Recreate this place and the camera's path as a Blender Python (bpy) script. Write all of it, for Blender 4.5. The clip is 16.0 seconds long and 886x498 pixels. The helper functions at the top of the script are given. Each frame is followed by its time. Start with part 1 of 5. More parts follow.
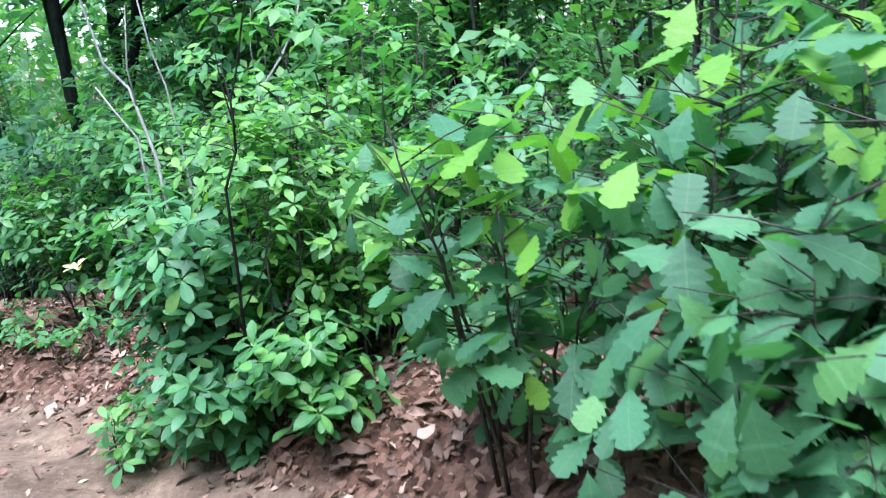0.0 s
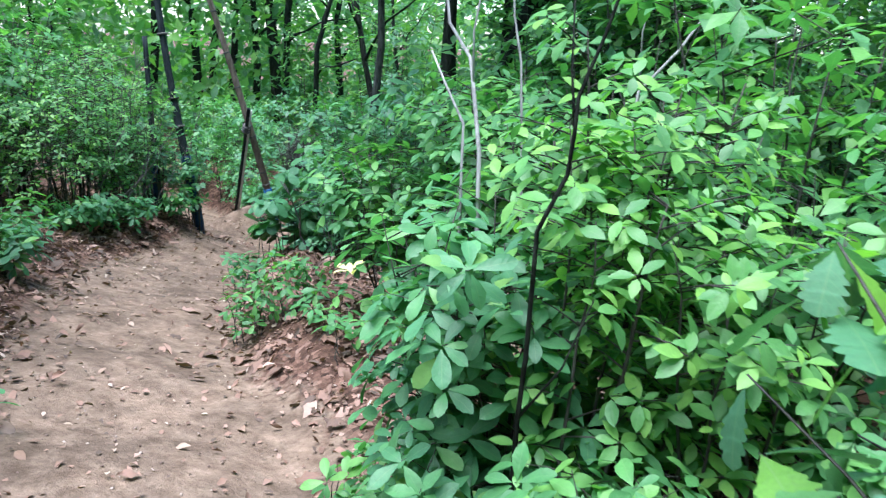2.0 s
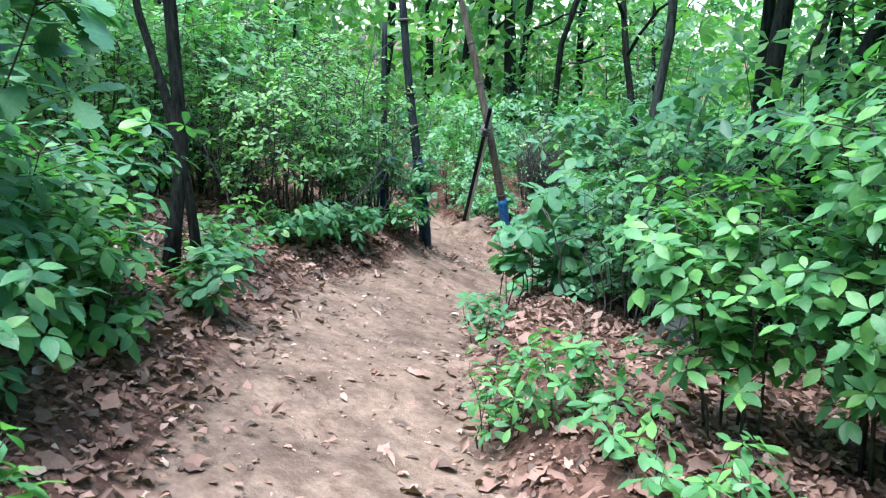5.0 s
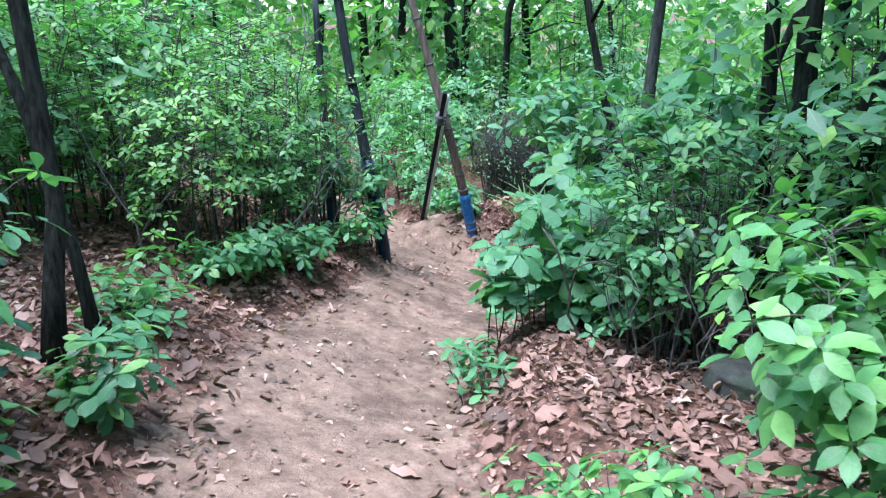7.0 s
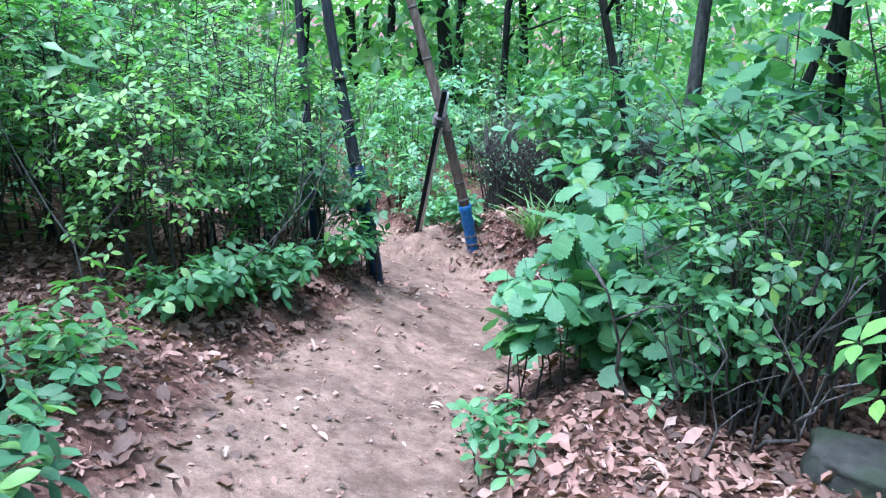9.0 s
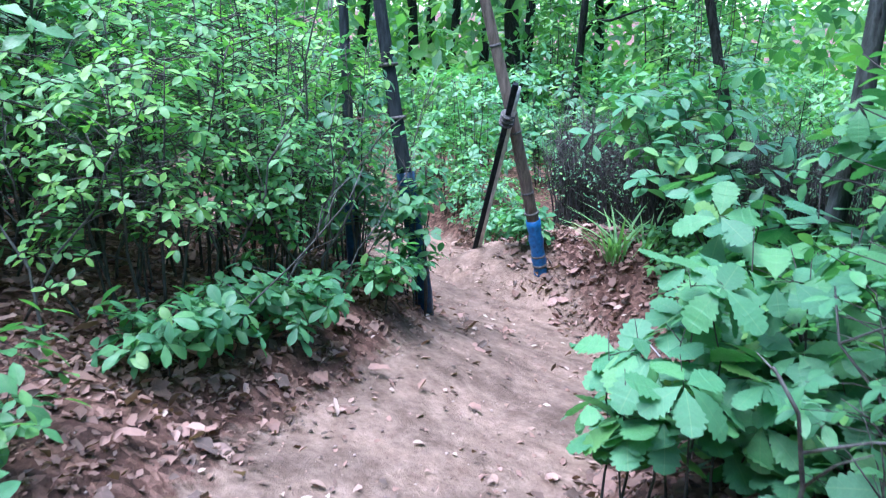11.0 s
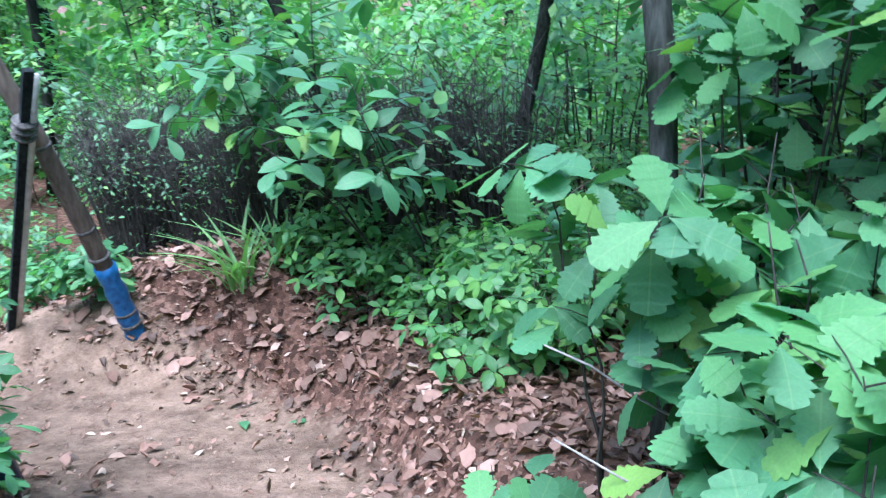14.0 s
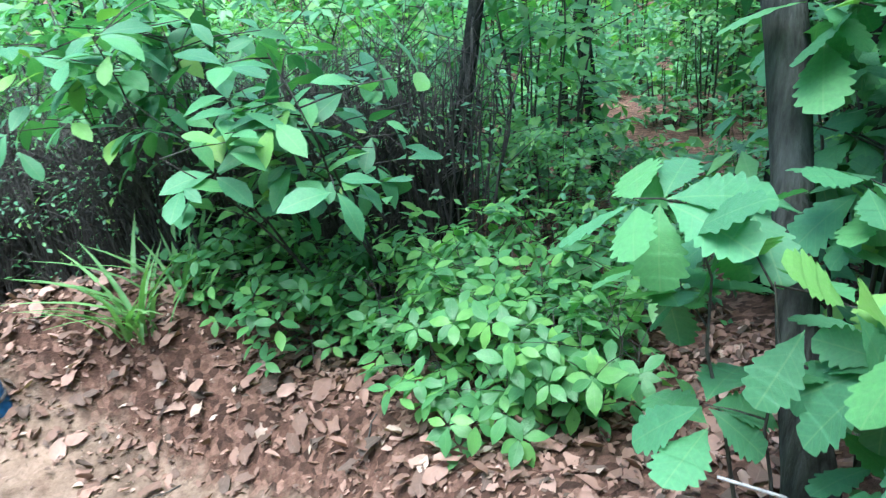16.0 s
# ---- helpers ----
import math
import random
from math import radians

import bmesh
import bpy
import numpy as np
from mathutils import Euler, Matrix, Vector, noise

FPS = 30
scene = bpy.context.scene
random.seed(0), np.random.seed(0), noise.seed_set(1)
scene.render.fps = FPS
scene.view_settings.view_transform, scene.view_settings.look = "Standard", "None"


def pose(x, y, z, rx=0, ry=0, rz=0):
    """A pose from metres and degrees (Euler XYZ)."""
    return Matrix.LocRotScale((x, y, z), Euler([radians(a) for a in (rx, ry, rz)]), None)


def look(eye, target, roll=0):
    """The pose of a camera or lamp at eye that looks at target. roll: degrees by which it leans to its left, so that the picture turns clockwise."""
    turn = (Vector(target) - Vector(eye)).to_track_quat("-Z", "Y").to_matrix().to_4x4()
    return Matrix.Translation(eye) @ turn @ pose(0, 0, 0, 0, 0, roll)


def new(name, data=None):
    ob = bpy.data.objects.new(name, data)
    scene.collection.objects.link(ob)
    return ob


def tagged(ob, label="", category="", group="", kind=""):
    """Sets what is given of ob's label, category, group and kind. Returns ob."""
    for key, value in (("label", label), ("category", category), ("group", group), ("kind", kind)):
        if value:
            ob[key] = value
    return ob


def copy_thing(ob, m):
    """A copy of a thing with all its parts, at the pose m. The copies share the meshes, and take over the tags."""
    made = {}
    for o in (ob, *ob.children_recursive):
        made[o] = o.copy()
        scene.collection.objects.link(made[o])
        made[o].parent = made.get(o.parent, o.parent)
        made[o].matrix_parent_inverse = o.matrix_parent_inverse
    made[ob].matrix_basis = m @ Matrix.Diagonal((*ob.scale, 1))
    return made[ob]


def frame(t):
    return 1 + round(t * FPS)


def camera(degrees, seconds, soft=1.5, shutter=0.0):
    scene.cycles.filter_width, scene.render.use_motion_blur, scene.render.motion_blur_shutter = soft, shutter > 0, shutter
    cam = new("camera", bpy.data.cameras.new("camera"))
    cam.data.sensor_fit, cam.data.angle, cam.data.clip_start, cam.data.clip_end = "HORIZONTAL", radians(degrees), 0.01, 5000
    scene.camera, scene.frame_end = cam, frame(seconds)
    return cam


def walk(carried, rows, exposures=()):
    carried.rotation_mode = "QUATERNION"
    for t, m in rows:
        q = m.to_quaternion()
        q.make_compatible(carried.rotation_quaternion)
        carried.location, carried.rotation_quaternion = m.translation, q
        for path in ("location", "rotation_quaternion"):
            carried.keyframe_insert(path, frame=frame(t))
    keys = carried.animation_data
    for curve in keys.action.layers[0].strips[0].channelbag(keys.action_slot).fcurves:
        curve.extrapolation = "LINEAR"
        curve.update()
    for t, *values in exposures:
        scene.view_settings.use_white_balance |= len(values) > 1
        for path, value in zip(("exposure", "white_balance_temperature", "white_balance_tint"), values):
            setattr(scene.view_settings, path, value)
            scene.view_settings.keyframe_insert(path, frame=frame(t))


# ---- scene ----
cam = camera(59.2, 16.0, 1.2, 0.25)
# seconds, x, y, z, yaw, pitch, roll
PATH = [
    (0.0, -0.2, 0.767, 1.5, 4.38, -15.12, 5.53),
    (0.5, -0.205, 1.131, 1.494, 7.12, -13.29, 1.79),
    (1.0, -0.293, 1.407, 1.443, 12.44, -13.4, 1.34),
    (1.5, -0.413, 1.681, 1.428, 24.78, -14.33, -2.03),
    (2.0, -0.505, 1.963, 1.438, 30.16, -14.55, -2.59),
    (2.5, -0.672, 2.205, 1.383, 35.13, -14.89, -3.67),
    (3.0, -0.828, 2.485, 1.378, 39.66, -13.78, -3.9),
    (3.5, -1.086, 2.62, 1.356, 48.22, -18.71, -4.0),
    (4.0, -1.344, 2.745, 1.374, 51.07, -17.17, -3.08),
    (4.5, -1.619, 2.912, 1.386, 48.89, -14.57, -3.19),
    (5.0, -1.955, 3.049, 1.306, 45.63, -15.37, -3.33),
    (5.2, -2.069, 3.103, 1.317, 45.11, -15.94, -3.11),
    (7.3, -3.105, 3.918, 1.317, 40.67, -17.26, 0.46),
    (7.5, -3.198, 3.97, 1.305, 39.11, -17.52, -0.33),
    (8.0, -3.402, 4.118, 1.278, 37.1, -17.67, -1.42),
    (8.2, -3.489, 4.169, 1.312, 38.09, -16.73, -1.34),
    (10.3, -4.038, 5.054, 0.912, 43.52, -18.18, 0.85),
    (10.5, -4.165, 5.129, 0.913, 46.07, -17.56, 0.91),
    (11.0, -4.505, 5.339, 1.006, 44.84, -16.98, -1.19),
    (11.5, -4.843, 5.478, 1.042, 39.32, -16.48, 1.25),
    (12.0, -5.163, 5.717, 1.027, 37.0, -16.84, 2.16),
    (12.5, -5.443, 5.896, 0.992, 26.48, -16.87, 3.63),
    (13.0, -5.661, 6.061, 0.939, 16.73, -17.91, 4.9),
    (13.5, -5.959, 6.306, 0.94, 13.05, -18.1, 2.32),
    (14.0, -6.158, 6.495, 0.846, 6.29, -20.57, 4.28),
    (14.5, -6.272, 6.766, 0.812, 2.39, -22.49, 6.39),
    (15.0, -6.466, 6.966, 0.829, 0.61, -22.8, 4.53),
    (15.5, -6.612, 7.169, 0.809, 0.37, -24.2, 6.35),
    (16.0, -6.635, 7.402, 0.79, -3.75, -24.0, 5.48),
]
walk(cam, [(t, pose(x, y, z, 90 + pitch, 0, yaw) @ pose(0, 0, 0, 0, 0, -roll)) for t, x, y, z, yaw, pitch, roll in PATH],
     [(0, 1.82, 5600, 14), (2, 1.76, 5650, 11), (5, 2.12, 5700, 14), (8, 2.17, 5350, 22), (10.4, 2.4, 5150, 24), (11.1, 2.27, 5120, 25), (12, 2.18, 5100, 26), (14, 2.3, 5320, 18), (16, 2.56, 5650, 7)])

# ---- light ----
world = bpy.data.worlds.new("sky")
scene.world = world
world.use_nodes = True
wn = world.node_tree.nodes
sky = wn.new("ShaderNodeTexSky")
sky.sky_type, sky.sun_disc = "NISHITA", False
sky.sun_elevation, sky.sun_rotation = radians(76), radians(200)
sky.air_density, sky.dust_density = 1.0, 1.3
world.node_tree.links.new(sky.outputs[0], wn["Background"].inputs[0])
wn["Background"].inputs[1].default_value = 0.15
sun = new("sun", bpy.data.lights.new("sun", "SUN"))
sun.data.energy, sun.data.angle, sun.data.color = 3.2, radians(50), (1.0, 0.99, 0.95)
sun.matrix_world = look((0, 0, 20), Vector((0, 0, 20)) - Vector((math.sin(radians(200)) * math.cos(radians(76)), math.cos(radians(200)) * math.cos(radians(76)), math.sin(radians(76)))))


# ---- materials ----
def material(name, rough=0.8, spec=0.3):
    m = bpy.data.materials.new(name)
    m.use_nodes = True
    b = m.node_tree.nodes["Principled BSDF"]
    b.inputs["Roughness"].default_value = rough
    b.inputs["Specular IOR Level"].default_value = spec
    return m, m.node_tree.nodes, m.node_tree.links, b


def noise_at(nodes, links, scale, detail=4, vec=None, rough=0.55):
    n = nodes.new("ShaderNodeTexNoise")
    n.inputs["Scale"].default_value, n.inputs["Detail"].default_value, n.inputs["Roughness"].default_value = scale, detail, rough
    if vec is not None:
        links.new(vec, n.inputs["Vector"])
    return n.outputs["Fac"]


def ramp(nodes, links, fac, stops):
    r = nodes.new("ShaderNodeValToRGB")
    while len(r.color_ramp.elements) < len(stops):
        r.color_ramp.elements.new(0.5)
    for e, (p, c) in zip(r.color_ramp.elements, stops):
        e.position, e.color = p, (*c, 1)
    links.new(fac, r.inputs[0])
    return r.outputs[0]


def blend(nodes, links, fac, a, b, mode="MIX"):
    m = nodes.new("ShaderNodeMix")
    m.data_type, m.blend_type = "RGBA", mode
    for sock, v in ((m.inputs[0], fac), (m.inputs[6], a), (m.inputs[7], b)):
        if isinstance(v, (int, float)):
            sock.default_value = v
        elif isinstance(v, tuple):
            sock.default_value = (*v, 1)
        else:
            links.new(v, sock)
    return m.outputs[2]


def bump(nodes, links, b, height, strength, distance=0.02):
    n = nodes.new("ShaderNodeBump")
    n.inputs["Strength"].default_value, n.inputs["Distance"].default_value = strength, distance
    links.new(height, n.inputs["Height"])
    links.new(n.outputs[0], b.inputs["Normal"])


def place_vec(nodes):
    return nodes.new("ShaderNodeTexCoord").outputs["Object"]


def geo_out(nodes, what):
    return nodes.new("ShaderNodeNewGeometry").outputs[what]


def leaf_material(name, stops, through_light=0.42, rough=0.42, single=False, veined=True):
    """Leaf green that varies from leaf to leaf, with fine mottling and light that shines through."""
    m, n, l, b = material(name, rough, 0.38)
    rnd = n.new("ShaderNodeObjectInfo").outputs["Random"] if single else geo_out(n, "Random Per Island")
    col = ramp(n, l, rnd, stops)
    mott = noise_at(n, l, 38 if not single else 22, 3, place_vec(n))
    col = blend(n, l, 0.55, col, ramp(n, l, mott, ((0.3, (0.72, 0.74, 0.72)), (0.7, (1.18, 1.14, 1.05)))), "MULTIPLY")
    col = blend(n, l, 0.13, col, (0.25, 0.27, 0.22))
    relief = noise_at(n, l, 90, 2, place_vec(n))
    if veined:
        # midrib and side veins, by the leaf's own length and width
        xyz = n.new("ShaderNodeSeparateXYZ")
        if single:
            l.new(place_vec(n), xyz.inputs[0])
        else:
            own = n.new("ShaderNodeAttribute")
            own.attribute_name = "leaf"
            l.new(own.outputs["Vector"], xyz.inputs[0])

        def sums(op, a, c=0.0, d=None):
            q = n.new("ShaderNodeMath")
            q.operation = op
            l.new(a, q.inputs[0])
            if isinstance(c, float):
                q.inputs[1].default_value = c
            else:
                l.new(c, q.inputs[1])
            return q.outputs[0]
        wide = sums("ABSOLUTE", xyz.outputs["Y"])
        rise = sums("SUBTRACT", xyz.outputs["X"], sums("MULTIPLY", wide, 0.75))
        wave = sums("SINE", sums("MULTIPLY", rise, 46.0))
        vein = sums("GREATER_THAN", wave, 0.93)
        rib = sums("LESS_THAN", wide, 0.012)
        lines = sums("MAXIMUM", sums("MULTIPLY", vein, 0.45), rib)
        col = blend(n, l, sums("MULTIPLY", lines, 0.26 if single else 0.2), col, (0.22, 0.36, 0.16) if through_light > 0.2 else (0.3, 0.2, 0.16))
        relief = sums("ADD", relief, sums("MULTIPLY", wave, 0.05))
    l.new(col, b.inputs["Base Color"])
    bump(n, l, b, relief, 0.3, 0.006)
    t = n.new("ShaderNodeBsdfTranslucent")
    tc = blend(n, l, 0.8, col, (0.9, 1.25, 0.35), "MULTIPLY")
    l.new(tc, t.inputs[0])
    mix = n.new("ShaderNodeMixShader")
    mix.inputs[0].default_value = through_light
    l.new(b.outputs[0], mix.inputs[1])
    l.new(t.outputs[0], mix.inputs[2])
    l.new(mix.outputs[0], n["Material Output"].inputs[0])
    return m


def bark_material(name, dark, light, scale=9.0, strength=0.9):
    m, n, l, b = material(name, 0.95, 0.06)
    co = n.new("ShaderNodeMapping")
    co.inputs["Scale"].default_value = (1, 1, 0.16)
    l.new(place_vec(n), co.inputs[0])
    ridg = noise_at(n, l, scale * 4, 6, co.outputs[0], 0.65)
    patch = noise_at(n, l, 2.3, 3, place_vec(n))
    col = ramp(n, l, ridg, ((0.32, dark), (0.68, light)))
    col = blend(n, l, 0.6, col, ramp(n, l, patch, ((0.35, (0.7, 0.72, 0.7)), (0.7, (1.25, 1.25, 1.2)))), "MULTIPLY")
    l.new(col, b.inputs["Base Color"])
    bump(n, l, b, ridg, strength, 0.03)
    return m


# yellow-green top stops of bush, small and canopy leaf paint in backlit leaves
MAT_SHRUB = leaf_material("shrub_leaf", ((0.0, (0.044, 0.19, 0.08)), (0.5, (0.075, 0.275, 0.11)), (0.9, (0.11, 0.34, 0.115)), (1.0, (0.2, 0.4, 0.09))))
MAT_BUSH = leaf_material("bush_leaf", ((0.0, (0.05, 0.2, 0.06)), (0.5, (0.075, 0.28, 0.08)), (1.0, (0.16, 0.4, 0.075))))
MAT_OAK = leaf_material("oak_leaf", ((0.0, (0.035, 0.15, 0.07)), (0.45, (0.06, 0.225, 0.11)), (0.85, (0.085, 0.28, 0.115)), (1.0, (0.12, 0.33, 0.09))), 0.4, 0.36, True)
MAT_OAK_YOUNG = leaf_material("young_oak_leaf", ((0.0, (0.12, 0.34, 0.045)), (0.5, (0.16, 0.4, 0.035)), (1.0, (0.21, 0.45, 0.035))), 0.42, 0.36, True)
MAT_BROAD = leaf_material("broad_leaf", ((0.0, (0.045, 0.19, 0.085)), (0.5, (0.07, 0.27, 0.115)), (0.92, (0.10, 0.32, 0.1)), (1.0, (0.2, 0.4, 0.06))), 0.32, 0.38, True)
MAT_SMALL = leaf_material("small_leaf", ((0.0, (0.028, 0.13, 0.06)), (0.5, (0.05, 0.21, 0.09)), (0.85, (0.1, 0.3, 0.085)), (1.0, (0.21, 0.42, 0.075))), 0.38)
MAT_LIGHT = leaf_material("light_leaf", ((0.0, (0.07, 0.24, 0.07)), (0.5, (0.12, 0.35, 0.075)), (1.0, (0.23, 0.48, 0.075))), 0.42)
MAT_CANOPY = leaf_material("canopy_leaf", ((0.0, (0.04, 0.16, 0.055)), (0.5, (0.09, 0.28, 0.07)), (1.0, (0.2, 0.42, 0.07))), 0.45)
MAT_BLADE = leaf_material("long_blade", ((0.0, (0.09, 0.27, 0.08)), (1.0, (0.19, 0.42, 0.12))), 0.35, 0.42, True)
MAT_YELLOW = leaf_material("yellow_leaf", ((0.0, (0.62, 0.55, 0.2)), (1.0, (0.75, 0.66, 0.3))), 0.3)
MAT_DRY = leaf_material("dry_leaf", ((0.0, (0.055, 0.026, 0.019)), (0.3, (0.135, 0.062, 0.043)), (0.6, (0.23, 0.115, 0.084)), (0.85, (0.33, 0.183, 0.143)), (0.96, (0.4, 0.255, 0.21)), (1.0, (0.5, 0.38, 0.32))), 0.12, 0.7)
MAT_DRY_ONE = leaf_material("fallen_leaf", ((0.0, (0.24, 0.13, 0.09)), (0.6, (0.4, 0.28, 0.22)), (1.0, (0.6, 0.5, 0.42))), 0.12, 0.7, True)
MAT_BARK = bark_material("dark_bark", (0.005, 0.0055, 0.0048), (0.038, 0.043, 0.036), 11, 1.0)
MAT_GREYBARK = bark_material("grey_bark", (0.021, 0.022, 0.02), (0.1, 0.106, 0.098), 7)
MAT_TWIG = bark_material("twig_bark", (0.03, 0.028, 0.026), (0.105, 0.1, 0.092), 14, 0.4)
MAT_STEM = bark_material("grey_stem", (0.045, 0.045, 0.042), (0.17, 0.168, 0.158), 12, 0.4)
MAT_DEAD = bark_material("dead_wood", (0.2, 0.19, 0.19), (0.42, 0.41, 0.41), 12, 0.5)
MAT_TAN = bark_material("tan_pole_bark", (0.085, 0.066, 0.055), (0.22, 0.175, 0.148), 8, 0.5)
MAT_BLACKPOST = bark_material("tarred_post", (0.011, 0.014, 0.017), (0.04, 0.05, 0.055), 8, 0.6)


def plain(name, dark, light, rough=0.6, scale=30, spec=0.3):
    m, n, l, b = material(name, rough, spec)
    f = noise_at(n, l, scale, 5, place_vec(n))
    l.new(ramp(n, l, f, ((0.3, dark), (0.7, light))), b.inputs["Base Color"])
    bump(n, l, b, noise_at(n, l, scale * 3, 3, place_vec(n)), 0.3, 0.006)
    return m


MAT_BLUE = plain("blue_wrap", (0.008, 0.055, 0.16), (0.025, 0.15, 0.37), 0.4)
MAT_NAVY = plain("dark_blue_wrap", (0.005, 0.019, 0.042), (0.013, 0.055, 0.125), 0.45)
MAT_ROPE = plain("rope", (0.03, 0.03, 0.032), (0.14, 0.13, 0.12), 0.85, 60)
MAT_METAL = plain("grey_strip", (0.36, 0.35, 0.34), (0.6, 0.59, 0.57), 0.45, 20, 0.5)


def stone_material():
    m, n, l, b = material("mossy_stone", 0.85, 0.2)
    f = noise_at(n, l, 9, 8, place_vec(n), 0.65)
    moss = noise_at(n, l, 3.5, 4, place_vec(n))
    col = ramp(n, l, f, ((0.3, (0.018, 0.021, 0.019)), (0.7, (0.075, 0.08, 0.07))))
    col = blend(n, l, ramp(n, l, moss, ((0.42, (0, 0, 0)), (0.6, (0.8, 0.8, 0.8)))), col, (0.026, 0.05, 0.022))
    l.new(col, b.inputs["Base Color"])
    bump(n, l, b, f, 0.8, 0.03)
    return m


MAT_STONE = stone_material()


def ground_material():
    """Trodden pinkish-brown earth on the way, dark humus with crumbs of leaf beside it."""
    m, n, l, b = material("forest_floor", 0.95, 0.15)
    worn = n.new("ShaderNodeAttribute")
    worn.attribute_name = "worn"
    v = place_vec(n)
    big, mid, fine, grit = noise_at(n, l, 2.4, 6, v, 0.62), noise_at(n, l, 9, 7, v, 0.7), noise_at(n, l, 45, 5, v, 0.7), noise_at(n, l, 170, 3, v)
    dirt = ramp(n, l, mid, ((0.28, (0.112, 0.075, 0.054)), (0.5, (0.2, 0.143, 0.107)), (0.74, (0.31, 0.23, 0.178))))
    dirt = blend(n, l, 0.7, dirt, ramp(n, l, big, ((0.36, (0.52, 0.5, 0.48)), (0.5, (0.95, 0.93, 0.9)), (0.62, (1.28, 1.24, 1.2)))), "MULTIPLY")
    dirt = blend(n, l, 0.5, dirt, ramp(n, l, fine, ((0.36, (0.66, 0.64, 0.62)), (0.5, (1, 1, 1)), (0.66, (1.22, 1.2, 1.18)))), "MULTIPLY")
    vor = n.new("ShaderNodeTexVoronoi")
    vor.inputs["Scale"].default_value = 26
    l.new(v, vor.inputs["Vector"])
    humus = ramp(n, l, vor.outputs["Color"], ((0.1, (0.045, 0.026, 0.019)), (0.5, (0.115, 0.062, 0.044)), (0.9, (0.23, 0.135, 0.1))))
    humus = blend(n, l, 0.7, humus, ramp(n, l, fine, ((0.35, (0.5, 0.5, 0.5)), (0.65, (1.2, 1.2, 1.2)))), "MULTIPLY")
    edge = n.new("ShaderNodeMath")
    edge.operation = "ADD"
    l.new(worn.outputs["Fac"], edge.inputs[0])
    off = n.new("ShaderNodeMath")
    off.operation, off.inputs[1].default_value, off.inputs[2].default_value = "MULTIPLY_ADD", 1.1, -0.55
    l.new(mid, off.inputs[0])
    l.new(off.outputs[0], edge.inputs[1])
    fac = ramp(n, l, edge.outputs[0], ((0.3, (0, 0, 0)), (0.62, (1, 1, 1))))
    l.new(blend(n, l, fac, humus, dirt), b.inputs["Base Color"])
    add = n.new("ShaderNodeMath")
    add.operation = "MULTIPLY_ADD"
    add.inputs[1].default_value = 0.35
    l.new(grit, add.inputs[0])
    l.new(fine, add.inputs[2])
    bump(n, l, b, add.outputs[0], 0.7, 0.03)
    return m


MAT_GROUND = ground_material()


def crumb_material():
    m, n, l, b = material("earth_crumb", 0.95, 0.15)
    l.new(ramp(n, l, geo_out(n, "Random Per Island"), ((0.0, (0.09, 0.06, 0.048)), (0.6, (0.24, 0.17, 0.14)), (1.0, (0.42, 0.34, 0.29)))), b.inputs["Base Color"])
    return m


MAT_CRUMB = crumb_material()

# ---- the ground and the way ----
TRAIL = [(0.3, -4), (0.1, -0.5), (-0.35, 1.0), (-1.1, 2.3), (-2.2, 3.2), (-3.4, 4.1), (-4.3, 4.85), (-5.6, 5.95), (-6.6, 7.2), (-7.0, 8.3), (-7.7, 9.5), (-8.5, 10.1), (-9.8, 10.6), (-11.2, 11.4), (-12.6, 11.7), (-15, 11.2)]


def step(a, b, v):
    t = np.clip((v - a) / (b - a), 0, 1)
    return t * t * (3 - 2 * t)


def off_trail(x, y):
    """Distance from the middle of the way, and the side of it (1: right of the walker)."""
    x, y = np.asarray(x, float), np.asarray(y, float)
    best, side = np.full(x.shape, 1e9), np.ones(x.shape)
    for (ax, ay), (bx, by) in zip(TRAIL, TRAIL[1:]):
        dx, dy = bx - ax, by - ay
        u = np.clip(((x - ax) * dx + (y - ay) * dy) / (dx * dx + dy * dy), 0, 1)
        ex, ey = x - ax - u * dx, y - ay - u * dy
        d = np.hypot(ex, ey)
        near = d < best
        best = np.where(near, d, best)
        side = np.where(near, np.where(dx * ey - dy * ex < 0, 1.0, -1.0), side)
    return best, side


def height(x, y):
    """The lie of the land: a hillside, with the way worn into it."""
    x, y = np.asarray(x, float), np.asarray(y, float)
    cx, cy = x + 5, y - 6
    rr = np.maximum(np.hypot(cx, cy), 1e-6)
    k = np.where(rr > 9, (9 + (1 - np.exp(-np.maximum(rr - 9, 0) / 9)) * 6) / rr, 1.0)
    base = 0.455 - 0.0448 * (-5 + cx * k) - 0.2263 * (6 + cy * k)
    d, side = off_trail(x, y)
    e = np.maximum(d - 0.6, 0)
    right = 0.38 * step(0, 0.55 + 0.5 * step(-3.8, -2.8, x), e) + 0.12 * np.minimum(e, 6) + 0.47 * np.exp(-(np.maximum(np.abs(x + 8.6) - 0.7, 0) ** 2 + (y - 11.05 - 0.1 * (x + 8.6)) ** 2) / 0.22)
    left = 0.14 * step(0, 0.5, e) + 0.05 * np.minimum(e, 6) + 0.25 * np.exp(-((x + 8.3) ** 2 + (y - 8.3) ** 2) / 0.6)
    ripple = 0.02 * np.sin(x * 3.1 + 1.3 * np.sin(y * 2.3)) * np.sin(y * 2.7 + 0.8 * np.sin(x * 1.9))
    return base + np.where(side > 0, right, left) + ripple


def h_at(x, y):
    return float(height(x, y))


def axis(a, b, fine, far):
    mid = np.arange(a, b + fine / 2, fine)
    out, s = [], fine
    while not out or sum(out) < far:
        s *= 1.22
        out.append(s)
    out = np.cumsum(out)
    return np.concatenate([(a - out)[::-1], mid, b + out])


